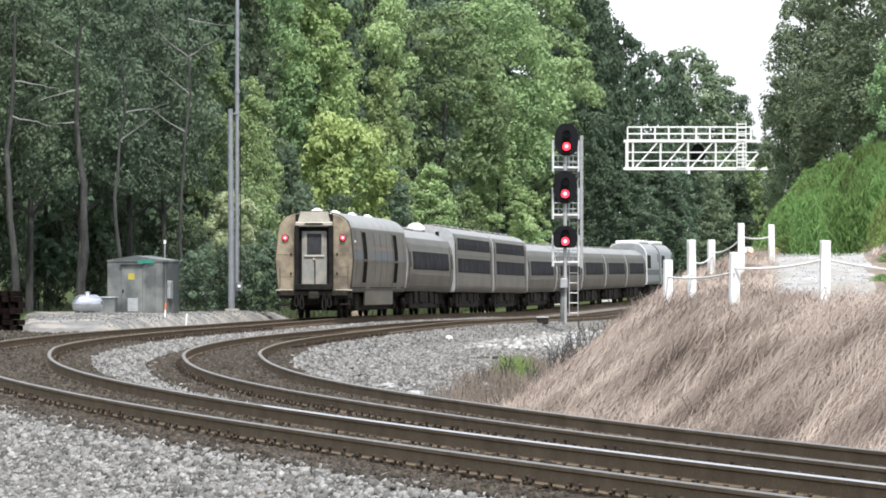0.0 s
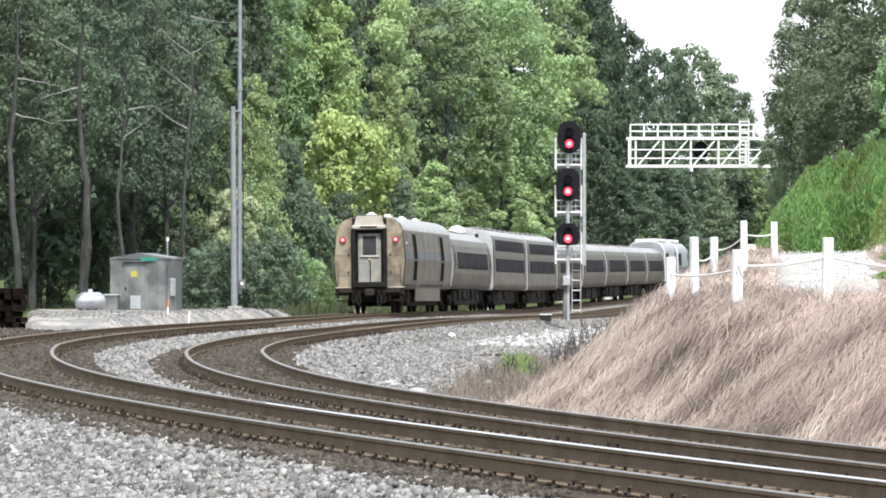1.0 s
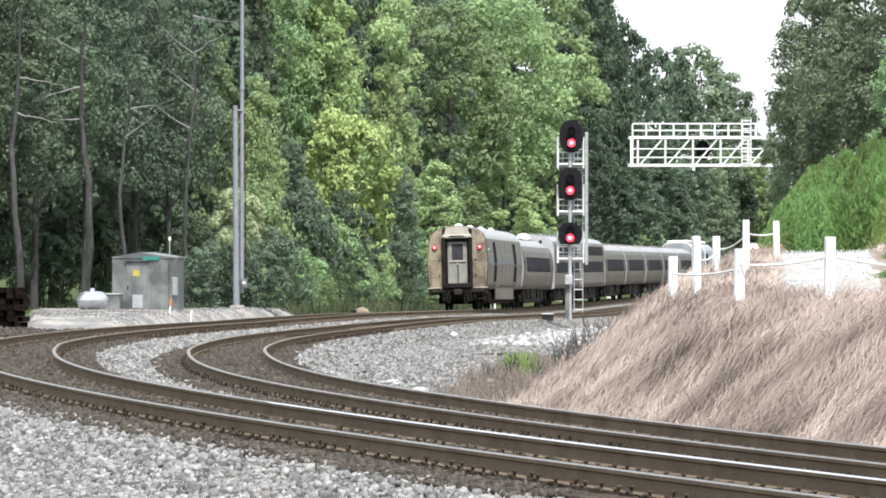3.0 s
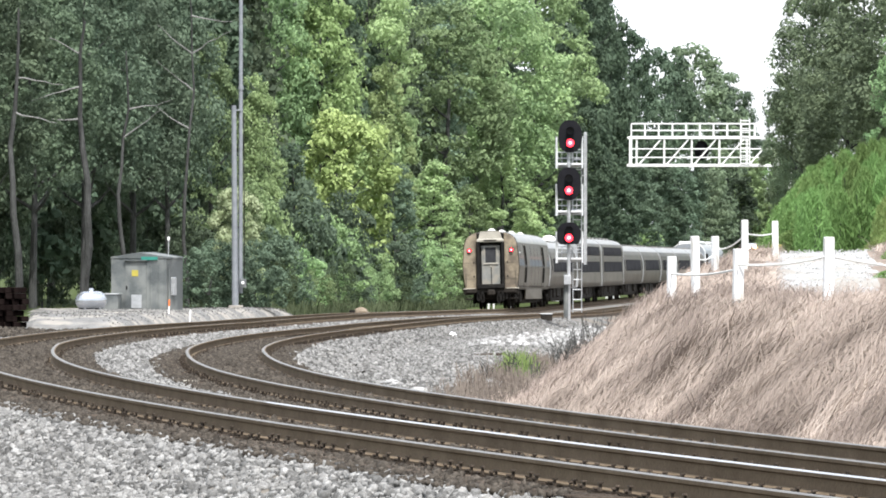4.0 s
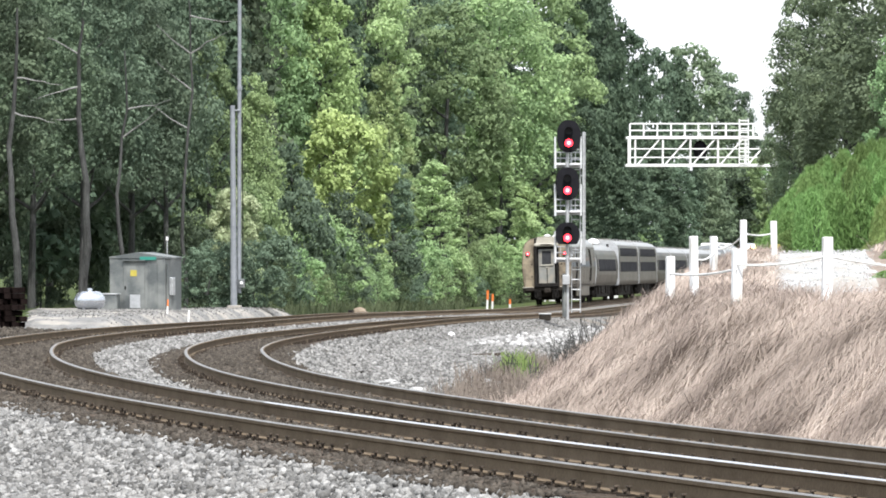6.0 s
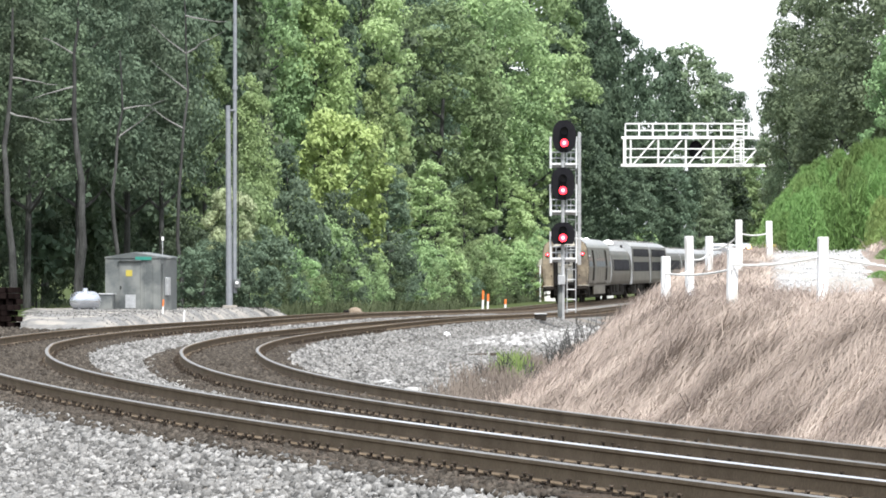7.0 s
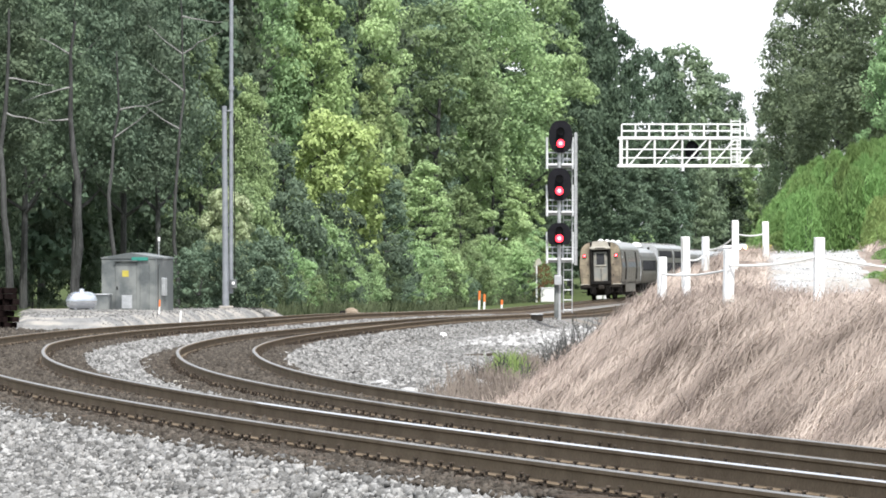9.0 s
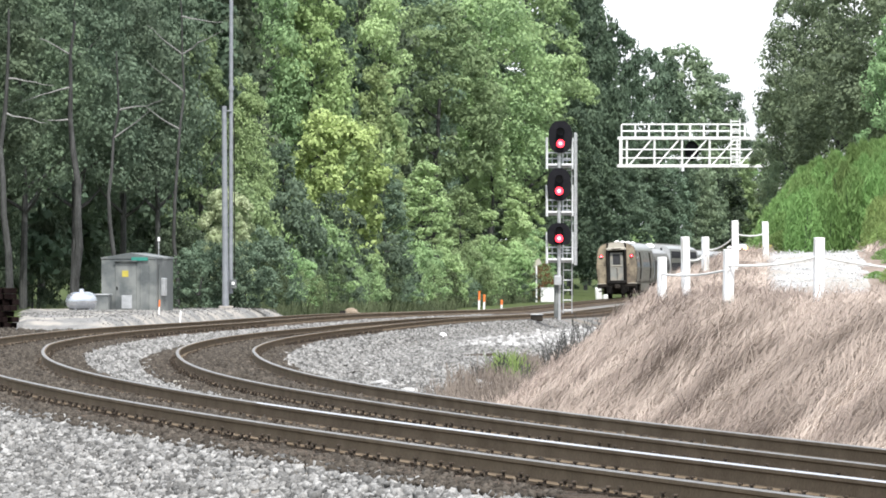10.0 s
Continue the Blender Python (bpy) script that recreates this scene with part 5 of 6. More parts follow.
def trunk_bm(rng, height, r0, limbs, spread, base):
    bm = BM()
    pts = [Vector((0.3 * math.sin(i * 0.9 + r0 * 9) * i / 8, 0.25 * math.cos(i * 1.1) * i / 8, -0.3 + height * 0.92 * i / 8)) for i in range(9)]
    for i, (a, b) in enumerate(zip(pts, pts[1:])):
        rod(bm, a, b + (b - a) * 0.02, r0 * (1 - i / 9.0), 9, r0 * (1 - (i + 1) / 9.0))
    for k in range(limbs):
        f = rng.uniform(0.25, 0.9)
        i = min(7, int(f * 8))
        a = pts[i].lerp(pts[i + 1], f * 8 - i)
        ang = rng.uniform(0, 6.28)
        L = spread * rng.uniform(0.5, 0.9) * (1.1 - f * 0.6)
        mid = a + Vector((math.cos(ang) * L * 0.5, math.sin(ang) * L * 0.5, L * 0.25))
        end = a + Vector((math.cos(ang) * L, math.sin(ang) * L, L * 0.65))
        rr = r0 * (1 - f) * 0.5 + 0.03
        rod(bm, a, mid, rr, 6, rr * 0.7)
        rod(bm, mid, end, rr * 0.7, 6, 0.015)
    return bm


def tree_kind(name, seed, height, width, base, lobes, clumps, leaves, size, leaf, label, conic=0.0, r0=0.28, bark=None):
    rng = random.Random(seed)
    t = empty(name, pose(0, 0, -500), label, "tree" if height > 6 else "bush", "lineside woods")
    part("trunk", trunk_bm(rng, height, r0, 12 if height > 6 else 3, width / 2 if height > 6 else width / 4, base), bark or M_BARK, t)
    v, f = crown_mesh(seed, height, width, base, lobes, clumps, leaves, size, conic)
    mesh_np("crown", v, f, leaf, t)
    SIZE[t.name] = (height, width)
    return t


SIZE = {}
PROTO = {}


def plant(kind, x, y, scale=1.0, turn=0.0, leaf=None, label="", squash=1.0, sink=0.15):
    """Set one plant of a kind on the ground; the first use places the built one itself."""
    proto, used = PROTO[kind]
    m = Matrix.Translation((x, y, float(ground_z(x, y)) - sink)) @ Euler((0, 0, turn)).to_matrix().to_4x4()
    if used:
        ob = copy_thing(proto, m)
    else:
        ob = proto
        PROTO[kind] = (proto, True)
        ob.matrix_basis = m
    ob.scale = (scale, scale, scale * squash)
    if leaf:
        for c in ob.children:
            if c.name.startswith("crown"):
                c.material_slots[0].link = "OBJECT"
                c.material_slots[0].material = leaf
    return tagged(ob, label)


def kind(name, *a, **k):
    key = k.pop("key")
    PROTO[key] = (tree_kind(name, *a, **k), False)


def edge_depth(px, off):
    """Depth at which a picture column meets the line shifted sideways by off."""
    ys = np.arange(225.0, 900.0, 2.0)
    return float(np.interp(px, 784 + (line_x(ys) + off) / ys * FOCAL, ys))


def stand(key, px, top, wide, off, leaf, label="", depth=None):
    """One tree of the wood's edge, placed and stretched to fit the camera's view by column, top row and width."""
    d = depth or edge_depth(px, -off)
    m = d / FOCAL
    x = place_at(px, d)
    high = 1.73 + (454.2 - top) * m - float(ground_z(x, d)) + 0.15
    h0, w0 = SIZE[PROTO[key][0].name]
    sx = wide * m / w0
    return plant(key, x, d, sx, px * 0.7 + top, leaf, label, high / h0 / sx)


def sapling_mesh(seed, height, width, n):
    """Upright feathery shoots, densest outside."""
    rng = np.random.default_rng(seed)
    a, r = rng.uniform(0, 6.283, n), width / 2 * rng.uniform(0.1, 1, n) ** 0.5
    z = height * rng.uniform(0.02, 1.0, n)
    r = r * np.interp(z / height, [0, 0.5, 0.85, 1], [1, 0.95, 0.6, 0.12])
    p = np.stack([r * np.cos(a), r * np.sin(a), z], 1)
    t = np.stack([rng.normal(0, 0.30, n), rng.normal(0, 0.30, n), rng.uniform(0.35, 1.0, n)], 1)
    t /= np.linalg.norm(t, axis=1)[:, None]
    b = np.cross(t, rng.normal(size=(n, 3)))
    b /= np.linalg.norm(b, axis=1)[:, None]
    L, W = rng.uniform(0.14, 0.36, n)[:, None], rng.uniform(0.022, 0.042, n)[:, None]
    v = np.stack([p - t * L / 2, p - b * W / 2, p + t * L / 2, p + b * W / 2], 1)
    return v.reshape(-1, 3), np.arange(n * 4).reshape(n, 4)


def hedge_kind(key, seed, label):
    t = empty("sapling", pose(0, 0, -500), label, "bush", "saplings on the bank")
    rng = random.Random(seed)
    for i in range(3):
        a = rng.uniform(0, 6.28)
        part("stem", rod(BM(), (0.15 * math.cos(a), 0.15 * math.sin(a), -0.2), (0.35 * math.cos(a), 0.35 * math.sin(a), 2.2), 0.02, 5, 0.006), M_BARK, t)
    v, f = sapling_mesh(seed, 2.6, 1.3, 2300)
    mesh_np("crown", v, f, L_BUSH, t)
    SIZE[t.name] = (2.6, 1.3)
    PROTO[key] = (t, False)


def build_woods():
    rng = random.Random(21)
    kind("broadleaf_tree", 11, 17, 7.5, 4.0, 25, 15, 36, 0.28, L_MID, "tall broadleaf tree in full green leaf", key="round")
    kind("broadleaf_tree", 12, 15, 6.0, 0.4, 27, 13, 34, 0.27, L_MID, "broadleaf tree leafy down to the ground", key="full", conic=0.25)
    kind("broadleaf_tree", 13, 19, 9.0, 6.5, 27, 15, 36, 0.31, L_DARK, "tall dark broadleaf tree with bare lower trunk", key="high", r0=0.30)
    kind("broadleaf_tree", 14, 16, 7.0, 3.0, 25, 14, 36, 0.27, L_LIGHT, "light green broadleaf tree in full leaf", key="light", conic=0.35)
    kind("small_tree", 15, 8.0, 5.0, 1.6, 20, 13, 36, 0.26, L_YELLOW, "small tree with yellow-green leaves", key="small", r0=0.12)
    kind("far_tree", 16, 24, 10.0, 1.0, 32, 13, 25, 0.52, L_DEEP, "distant broadleaf tree in dark leaf", key="far")
    kind("far_tree", 17, 22, 9.0, 0.6, 32, 13, 25, 0.50, L_DEEP, "distant broadleaf tree in dark leaf", key="far_b")
    kind("bush", 18, 4.2, 4.4, 0.1, 17, 10, 26, 0.22, L_MID, "dense green bush at the wood's edge", key="bush", r0=0.07)
    kind("bush", 19, 3.0, 3.4, 0.0, 11, 9, 24, 0.15, L_LIGHT, "low leafy bush at the wood's edge", key="low", r0=0.05)
    hedge_kind("hedge", 31, "feathery bright green sapling on the bank")
    dark_label = "tall broadleaf tree with shade-darkened leaves"
    # depth of the wood: rows behind the edge that follow the line, leaves darkened as shade between crowns
    y = 250.0
    while y < 600:
        for off in (20.0,):
            x = float(line_x(y)) - off - rng.uniform(-1.5, 1.5)
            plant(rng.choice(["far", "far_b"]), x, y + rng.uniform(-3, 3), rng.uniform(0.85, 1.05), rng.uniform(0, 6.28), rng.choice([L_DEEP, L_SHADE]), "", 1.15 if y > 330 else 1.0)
        y += rng.uniform(7.5, 9.5)
    # the dark wood behind the hut, its shade put into the leaf colours
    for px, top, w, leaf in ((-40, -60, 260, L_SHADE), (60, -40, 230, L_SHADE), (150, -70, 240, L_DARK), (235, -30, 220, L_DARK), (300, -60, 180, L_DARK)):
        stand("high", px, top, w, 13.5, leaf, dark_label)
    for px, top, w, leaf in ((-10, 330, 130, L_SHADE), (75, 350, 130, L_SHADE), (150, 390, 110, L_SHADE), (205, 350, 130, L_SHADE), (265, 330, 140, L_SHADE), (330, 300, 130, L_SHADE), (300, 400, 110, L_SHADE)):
        stand("bush", px, top, w, 16.5, leaf, "dense bush with shade-darkened leaves at the wood's edge")
    # tall trees along the edge
    for key, px, top, w, off, leaf, label in (
            ("full", 372, 50, 150, 13.0, L_OLIVE, "olive-green broadleaf tree in full leaf"),
            ("light", 455, 130, 120, 13.0, L_LIGHT, ""),
            ("round", 480, -60, 190, 16.0, L_OLIVE, ""),
            ("light", 572, -45, 200, 13.0, L_TALL, "tall tree with yellow-green leaves"),
            ("round", 650, -70, 200, 16.0, L_LIGHT, ""),
            ("full", 688, 108, 120, 13.0, L_FRESH, "slender tree with fresh light green leaves"),
            ("round", 735, -60, 200, 17.0, L_DARK, dark_label),
            ("round", 790, 0, 230, 13.0, L_OLIVE, "round-topped olive-green broadleaf tree"),
            ("high", 885, -20, 240, 13.0, L_MID, "tall broadleaf tree in full green leaf"),
            ("round", 955, -60, 230, 12.5, L_MID, ""),
            ("full", 700, 285, 110, 10.0, L_DARK, "dark green broadleaf tree leafy to the ground"),
            ("small", 603, 203, 185, 9.5, L_YELLOW, "small tree with bright yellow-green leaves"),
            ("full", 768, 280, 120, 9.5, L_LIGHT, "slender tree with fresh light green leaves"),
            ("full", 645, 330, 100, 9.5, L_DARK, "dark green broadleaf tree leafy to the ground"),
            ("full", 835, 330, 110, 10.0, L_MID, ""),
            ("full", 888, 250, 150, 9.0, L_LIGHT, "slender tree with fresh light green leaves"),
            ("full", 945, 330, 100, 8.5, L_FRESH, "slender tree with fresh light green leaves"),
            ("full", 520, 250, 120, 11.5, L_DARK, "dark green broadleaf tree leafy to the ground"),
            ("full", 455, 330, 90, 10.5, L_MID, "")):
        stand(key, px, top, w, off, leaf, label)
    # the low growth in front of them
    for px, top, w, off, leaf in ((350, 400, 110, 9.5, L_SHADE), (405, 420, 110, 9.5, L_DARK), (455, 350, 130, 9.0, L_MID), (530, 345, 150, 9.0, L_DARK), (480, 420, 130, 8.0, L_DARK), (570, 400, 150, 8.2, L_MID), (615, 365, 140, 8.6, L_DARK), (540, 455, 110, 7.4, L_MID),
                                  (650, 440, 110, 7.8, L_MID), (705, 430, 110, 7.8, L_DARK), (755, 440, 100, 7.6, L_MID), (805, 450, 90, 7.4, L_LIGHT), (850, 440, 90, 7.4, L_MID), (890, 430, 90, 7.4, L_LIGHT), (925, 440, 80, 7.2, L_LIGHT), (960, 420, 80, 7.4, L_MID), (990, 400, 80, 8.5, L_DEEP)):
        stand("bush", px, top, w, off, leaf)
    for i, px in enumerate(range(430, 990, 34)):
        stand("low", px, 478 + 14 * math.sin(i * 2.3), 70, 6.6, (L_DARK, L_MID, L_VERGE)[i % 3])
    for px, top, w, d in ((375, 440, 120, 268), (455, 440, 120, 270), (415, 432, 90, 269)):
        stand("bush", px, top, w, 0, L_DARK, "dense bush with shade-darkened leaves at the wood's edge", depth=d)
    stand("small", 420, 338, 100, 9, L_PALE, "bush with pale silvery-green leaves", depth=272.5)
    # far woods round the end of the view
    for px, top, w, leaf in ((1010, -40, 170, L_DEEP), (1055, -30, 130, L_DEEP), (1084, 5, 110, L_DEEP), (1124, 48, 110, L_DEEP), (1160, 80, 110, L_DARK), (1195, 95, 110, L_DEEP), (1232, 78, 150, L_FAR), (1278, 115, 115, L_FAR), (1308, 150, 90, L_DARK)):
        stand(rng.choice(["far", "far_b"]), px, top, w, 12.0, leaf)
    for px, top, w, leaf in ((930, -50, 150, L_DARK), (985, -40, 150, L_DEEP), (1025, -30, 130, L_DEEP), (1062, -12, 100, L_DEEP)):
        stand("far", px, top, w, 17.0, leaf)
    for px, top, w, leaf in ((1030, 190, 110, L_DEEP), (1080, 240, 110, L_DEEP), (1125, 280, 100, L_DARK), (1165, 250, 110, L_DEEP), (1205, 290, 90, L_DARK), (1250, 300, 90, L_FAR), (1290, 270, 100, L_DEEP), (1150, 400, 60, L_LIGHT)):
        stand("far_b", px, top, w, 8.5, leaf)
    for j in range(7):
        plant(rng.choice(["far", "far_b"]), 48 + j * 9 + rng.uniform(-2, 2), 985 + rng.uniform(-12, 12), rng.uniform(0.85, 0.98), rng.uniform(0, 6.28), rng.choice([L_DEEP, L_DARK]))
    for j, px in enumerate((1330, 1362, 1395, 1428, 1462)):
        plant("far_b", place_at(px, 880 + 20 * (j % 2)), 880 + 20 * (j % 2), 0.78, j * 1.3, rng.choice([L_DEEP, L_MID]))
    y = 330.0
    while y < 940:
        x = float(line_x(y)) + GAP + 15 + max(0, (470 - y) * 0.02) + rng.uniform(0, 3)
        plant(rng.choice(["far", "far_b"]), x, y, rng.uniform(0.85, 1.0) * (0.42 if y < 480 else 0.9), rng.uniform(0, 6.28), rng.choice([L_DEEP, L_DARK, L_MID]))
        y += rng.uniform(45, 60)
    # bare trunks in the dark wood
    dead_tree(155, 256, 11.5, 0.20, 3, "grey bare trunk among dark trees", 3)
    dead_tree(330, 286, 15.0, 0.10, 5, "thin bleached dead tree among green trees", 5)
    dead_tree(28, 250, 12.0, 0.17, 4, "grey bare trunk among dark trees", 2)
    dead_tree(215, 262, 10.5, 0.11, 8, "grey bare trunk among dark trees", 2)
    # inner side: tall trees over bright saplings
    for px, top, w, d in ((1455, -30, 190, 272), (1530, -90, 230, 262), (1600, -120, 260, 250), (1420, 130, 130, 278), (1392, 165, 90, 288), (1500, 60, 170, 255)):
        stand("high" if top < 0 else "round", px, top, w, 0, L_OAK, "broadleaf tree with dark leaves behind the saplings", depth=d)
    stand("light", 1600, 20, 150, 0, L_OLIVE, "olive-green broadleaf tree in full leaf", depth=232)
    for j in range(72):
        px = 1386 + 250 * (j % 24) / 23 + rng.uniform(-6, 6)
        row = j // 24
        d = 192 + row * 11 + rng.uniform(-3, 3)
        top = float(np.interp(px, [1386, 1402, 1440, 1500, 1568, 1640], [395, 350, 318, 284, 256, 220])) + (26, 8, -6)[row] + rng.uniform(-22, 14)
        if row == 0:
            top += 42 * max(0.0, math.sin(j * 1.9))
        stand("hedge", px, max(top, 215), 72 + 10 * row, 0, L_BUSH, depth=d)
    for px, top, d in ((1572, 350, 172), (1600, 330, 176), (1585, 395, 160), (1620, 380, 158), (1556, 425, 166), (1575, 470, 150)):
        stand("hedge", px, top, 62, 0, L_DRYBUSH, "yellowing feathery sapling on the bank", depth=d)
    for px, top, d in ((1562, 452, 146), (1585, 440, 140), (1606, 430, 138), (1570, 480, 128), (1600, 470, 126), (1550, 436, 176)):
        stand("hedge", px, top, 58, 0, L_BUSH if px % 4 else L_DRYBUSH, "feathery olive-green weeds beside the road", depth=d)
    # rusty dry bush by the signal's foot
    stand("low", 979, 466, 50, 0, L_BROWN, "rusty-brown dry bush by the track", depth=484)


def blades(name, pts, length, width, lean_dir, leaf, label, seed, up=0.24, spread=0.6):
    """Grass as bent strips of two quads."""
    rng = np.random.default_rng(seed)
    x, y = pts(rng)
    n = len(x)
    z = ground_z(x, y) - 0.02
    a = rng.normal(lean_dir, spread, n) + 0.7 * rough_noise(x, y, 0.9) + 0.8 * rough_noise(y + 3.0, x * 1.3, 1.9)
    L = rng.uniform(length * 0.5, length * 1.3, n)
    d = np.stack([np.cos(a), np.sin(a), np.zeros(n)], 1)
    s = np.stack([-np.sin(a), np.cos(a), np.zeros(n)], 1) * (rng.uniform(0.6, 1.3, n) * width)[:, None]
    lift = rng.uniform(up * 0.4, up * 1.8, n) * L
    p0 = np.stack([x, y, z], 1)
    p1 = p0 + d * (L * 0.45)[:, None]
    p2 = p0 + d * L[:, None]
    p1[:, 2] = ground_z(p1[:, 0], p1[:, 1]) + lift
    p2[:, 2] = ground_z(p2[:, 0], p2[:, 1]) + lift * rng.uniform(0.3, 1.4, n)
    v = np.stack([p0 - s, p0 + s, p1 - s * 0.8, p1 + s * 0.8, p2 - s * 0.15, p2 + s * 0.15], 1).reshape(-1, 3)
    k = (np.arange(n) * 6)[:, None]
    f = np.concatenate([k + np.array([[0, 1, 3, 2]]), k + np.array([[2, 3, 5, 4]])])
    return tagged(mesh_np(name, v, f, leaf), label, "grass", kind="stuff")


def bank_points(n, y0, y1, past):
    def f(rng):
        y = rng.uniform(y0, y1, n)
        x = rng.uniform(0, 1, n) * (crest_x(y) + past - toe_x(y)) + toe_x(y) - 0.1
        ok = ~((y > 99) & (x > 0.0515 * y) & (x < 0.067 * y))
        # tufted growth
        ok &= rough_noise(x, y, 2.3) + rng.normal(0, 0.6, n) > -0.75
        return x[ok], y[ok]
    return f


def build_grass():
    blades("dry_grass", bank_points(185000, 58, 112, 3.0), 0.58, 0.0054, 0.45, L_STRAW, "matted pale straw-brown dry grass on the bank", 3, 0.20, 0.75)
    blades("dry_grass", bank_points(70000, 112, 215, 3.0), 0.45, 0.009, 0.45, L_STRAW, "matted pale straw-brown dry grass on the bank", 4, 0.20, 0.75)

    def patches(n, y0, y1):
        def f(rng):
            x, y = bank_points(n, y0, y1, 3.0)(rng)
            ok = rough_noise(x * 1.2 - y * 0.35, y * 0.6, 1.6) + 0.5 * rough_noise(y * 0.7, x, 3.3) + rng.normal(0, 0.25, len(x)) > 0.42
            return x[ok], y[ok]
        return f
    blades("dead_grass", patches(110000, 58, 115), 0.62, 0.0050, 0.55, L_DULL, "dull brown matted dead grass on the bank", 13, 0.30, 0.9)
    blades("dead_grass", patches(50000, 115, 200), 0.5, 0.008, 0.55, L_DULL, "dull brown matted dead grass on the bank", 14, 0.30, 0.9)

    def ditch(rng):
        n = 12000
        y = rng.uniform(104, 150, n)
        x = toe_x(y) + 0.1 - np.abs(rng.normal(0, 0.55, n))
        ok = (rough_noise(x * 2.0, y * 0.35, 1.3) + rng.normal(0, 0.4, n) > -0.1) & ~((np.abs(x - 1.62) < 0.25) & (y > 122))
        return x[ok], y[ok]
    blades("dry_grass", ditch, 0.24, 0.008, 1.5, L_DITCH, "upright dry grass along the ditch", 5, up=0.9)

    def weeds(rng):
        n = 1500
        return 1.62 + rng.normal(0, 0.15, n), 136 + rng.normal(0, 4.0, n)
    blades("green_weeds", weeds, 0.26, 0.014, 1.5, L_WEED, "patch of fresh green weeds in the ditch", 6, up=0.95)

    def verge(rng):
        n = 12000
        y = rng.uniform(285, 480, n)
        off = 4.6 + np.abs(rng.normal(0, 2.2, n))
        ok = (y < 388) | (off > 5.9)
        return (line_x(y) - off)[ok], y[ok]
    blades("verge_weeds", verge, 0.40, 0.03, 0.4, L_VERGE, "tall green weeds along the line", 7, up=0.9)


def bare_shrub(px, depth, height, seed):
    """Leafless twiggy weed on the bank."""
    rng = random.Random(seed)
    X = place_at(px, depth)
    s = empty("dead_weed", pose(X, depth, float(ground_z(X, depth)) - 0.03), "leafless grey-brown twiggy weed", "dead weed", "dead weeds")
    for i in range(7):
        a = rng.uniform(0, 6.28)
        e = Vector((math.cos(a) * height * rng.uniform(0.1, 0.4), math.sin(a) * 0.3, height * rng.uniform(0.6, 1.0)))
        bm = rod(BM(), (0, 0, 0), e, 0.012, 5, 0.005)
        for j in range(3):
            p = e * rng.uniform(0.4, 0.9)
            rod(bm, p, p + Vector((rng.uniform(-0.2, 0.2), rng.uniform(-0.2, 0.2), rng.uniform(0.05, 0.25))), 0.008, 4, 0.003)
        part("stem", bm, M_BARK, s)


build_ground()
TRAIN = build_train()
signal_mast()
gantry()
hut()
gas_tank()
radio_mast()
sleeper_stack()
marker_stake(300, 236, 0.5, M_ORANGE, M_WHITE, "survey stake with an orange top")
marker_stake(337, 238, 0.50, M_WHITE, M_WHITE, "short white-painted wooden survey stake", 4)
fence()
lineside_bits()
litter()
build_woods()
for px, d, hh, sd in ((905, 128, 0.7, 1), (945, 124, 0.6, 2), (1020, 150, 1.0, 3), (1040, 160, 1.1, 4), (1120, 170, 0.9, 5), (1150, 160, 0.8, 6), (1010, 140, 0.8, 7), (1090, 175, 0.9, 8), (985, 146, 0.9, 9), (1032, 152, 1.2, 10), (1056, 166, 1.2, 11), (1072, 168, 1.0, 12), (1104, 172, 1.0, 13), (1135, 168, 0.8, 14), (860, 126, 0.5, 15), (925, 132, 0.6, 16), (1000, 150, 1.1, 17)):
    bare_shrub(px, d, hh, sd)
build_grass()
stones("near_ballast", 48000, band(49, 98, -6.8, -1.40), (0.022, 0.046), M_STONE, "loose grey crushed-stone ballast", 12, 1)
stones("gap_ballast", 20000, band(60, 330, 1.45, 2.7), (0.03, 0.06), M_STONE, "grey crushed-stone ballast between the tracks", 8, 2)
stones("inner_ballast", 52000, band(84, 320, 5.3, 11.5), (0.030, 0.064), M_STONE, "pale crushed-stone ballast beside the inner track", 8, 3)
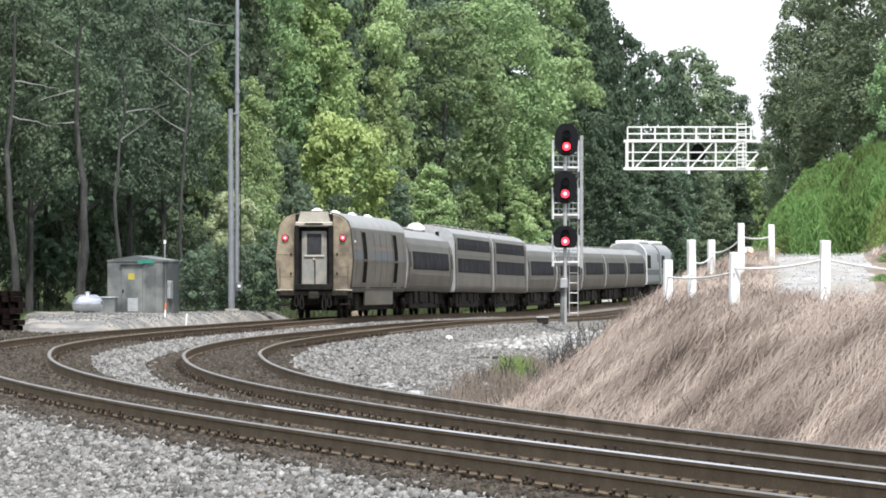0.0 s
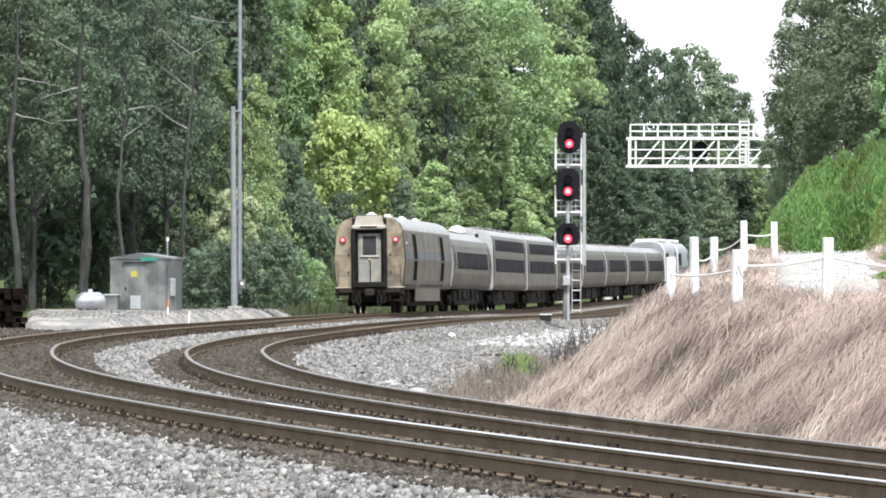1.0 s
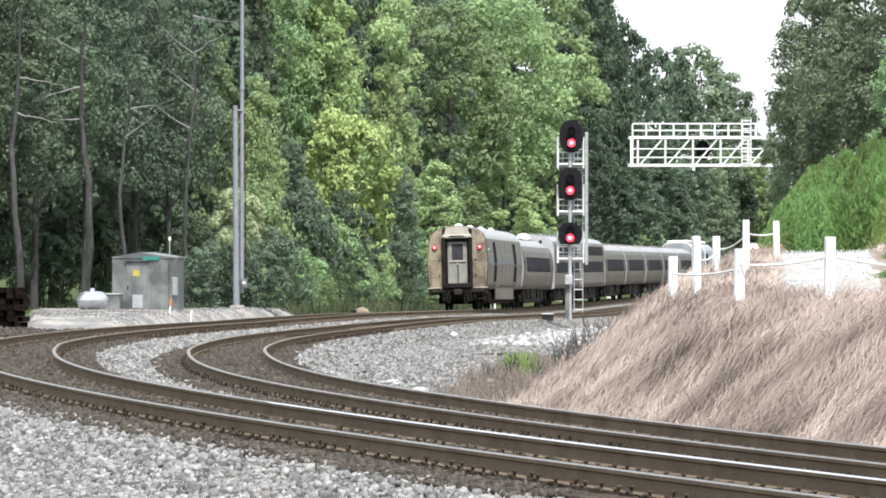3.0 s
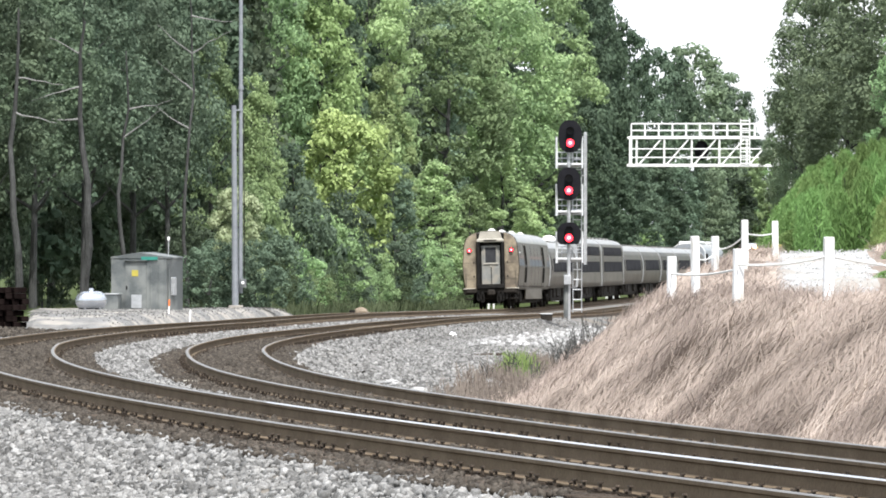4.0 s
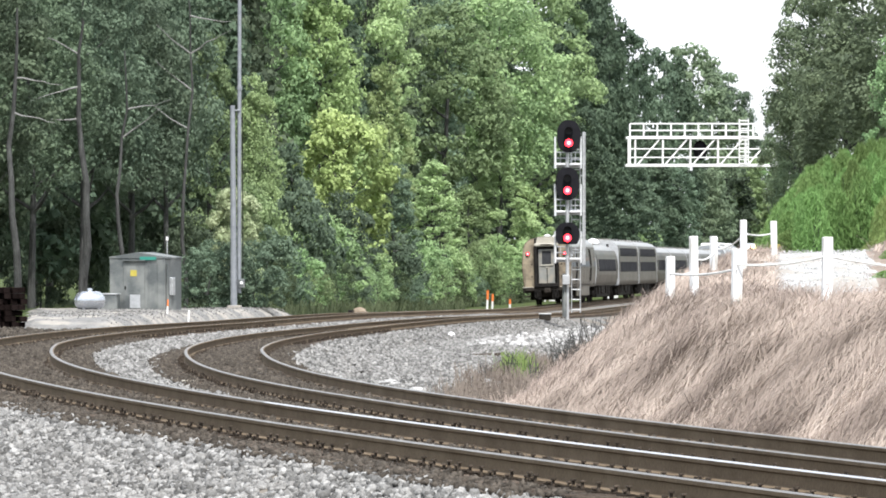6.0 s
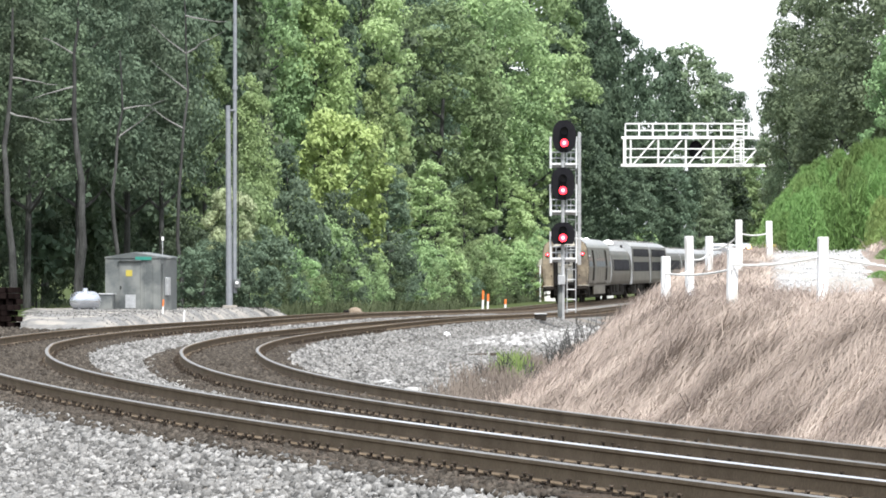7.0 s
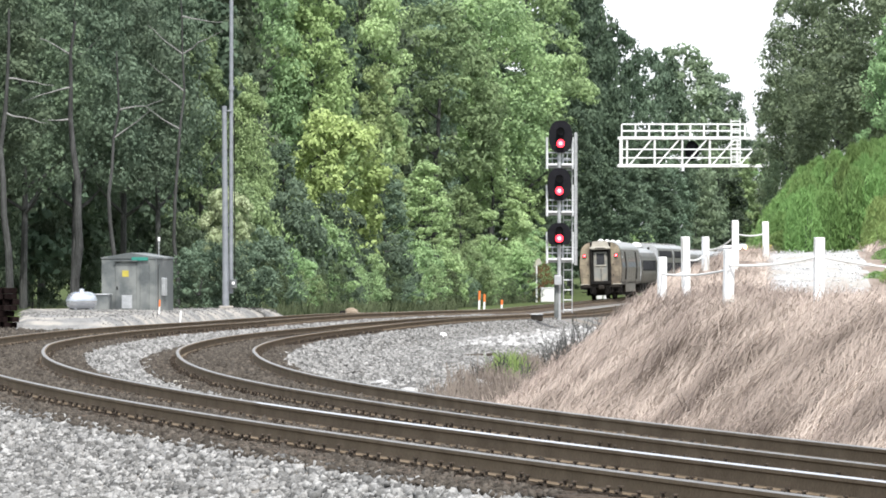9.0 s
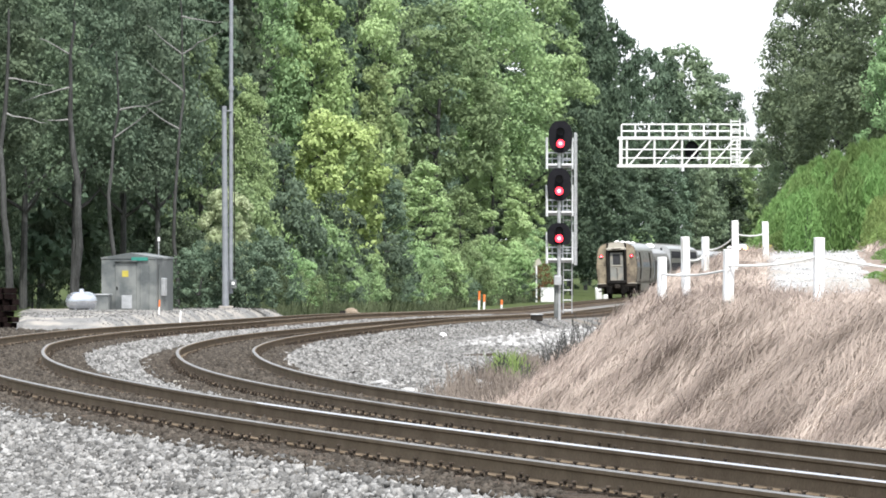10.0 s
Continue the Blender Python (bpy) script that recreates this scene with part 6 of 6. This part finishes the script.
stones("toe_rubble", 900, band(215, 305, 7.6, 11.5), (0.05, 0.12), M_RUBBLE, "pale broken stone below the signal", 12, 8)
stones("track_ballast", 15000, band(60, 170, -0.66, 0.68), (0.028, 0.055), M_STONE_BROWN, "rust-stained ballast in the outer track", 8, 4, 0.014)
stones("track_ballast", 16000, band(60, 190, GAP - 0.66, GAP + 0.68), (0.028, 0.06), M_STONE_BROWN, "rust-stained ballast in the inner track", 8, 5, 0.014)
stones("pad_rubble", 9000, band(214, 286, -9.0, -3.0), (0.015, 0.032), M_STONE, "pale broken rubble on the hut's pad", 8, 6)


stones("edge_ballast", 8000, band(52, 150, -1.66, -1.0), (0.026, 0.052), M_STONE_BROWN, "rust-stained ballast along the sleeper ends", 8, 11, 0.026)
stones("edge_ballast", 5000, band(60, 160, 0.9, 1.5), (0.026, 0.05), M_STONE_BROWN, "rust-stained ballast along the sleeper ends", 8, 12, 0.026)
stones("edge_ballast", 5000, band(60, 160, GAP - 1.45, GAP - 0.9), (0.026, 0.05), M_STONE_BROWN, "rust-stained ballast along the sleeper ends", 8, 13, 0.026)
stones("edge_ballast", 5000, band(60, 160, GAP + 0.9, GAP + 1.4), (0.026, 0.05), M_STONE_BROWN, "rust-stained ballast along the sleeper ends", 8, 14, 0.026)


def road_places(rng, n):
    y = rng.uniform(99, 185, n)
    return y * rng.uniform(0.0515, 0.067, n), y


stones("road_gravel", 7000, road_places, (0.010, 0.026), M_ROADSTONE, "pale gravel on the access road", 8, 7)
stones("cess_stone", 6000, band(140, 213, -9, -1.5), (0.04, 0.08), M_STONE_BROWN, "dull brown stone beside the outer track", 8, 9)
build_track("track_1", 0.0, 0.0, "outer railway track of worn rails on timber sleepers")
build_track("track_2", GAP, INNER_Z, "inner railway track of worn rails on timber sleepers")


def motions():
    for car, mid, half in TRAIN:
        rows = []
        for i in range(21):
            t = i * 0.5
            rows.append((t, car_pose(TRAIN_S0 + mid + TRAIN_V * t + TRAIN_A * t * t / 2 - 0.41 * max(0.0, t - 5.0) ** 2, half)))
        walk(car, rows)


motions()
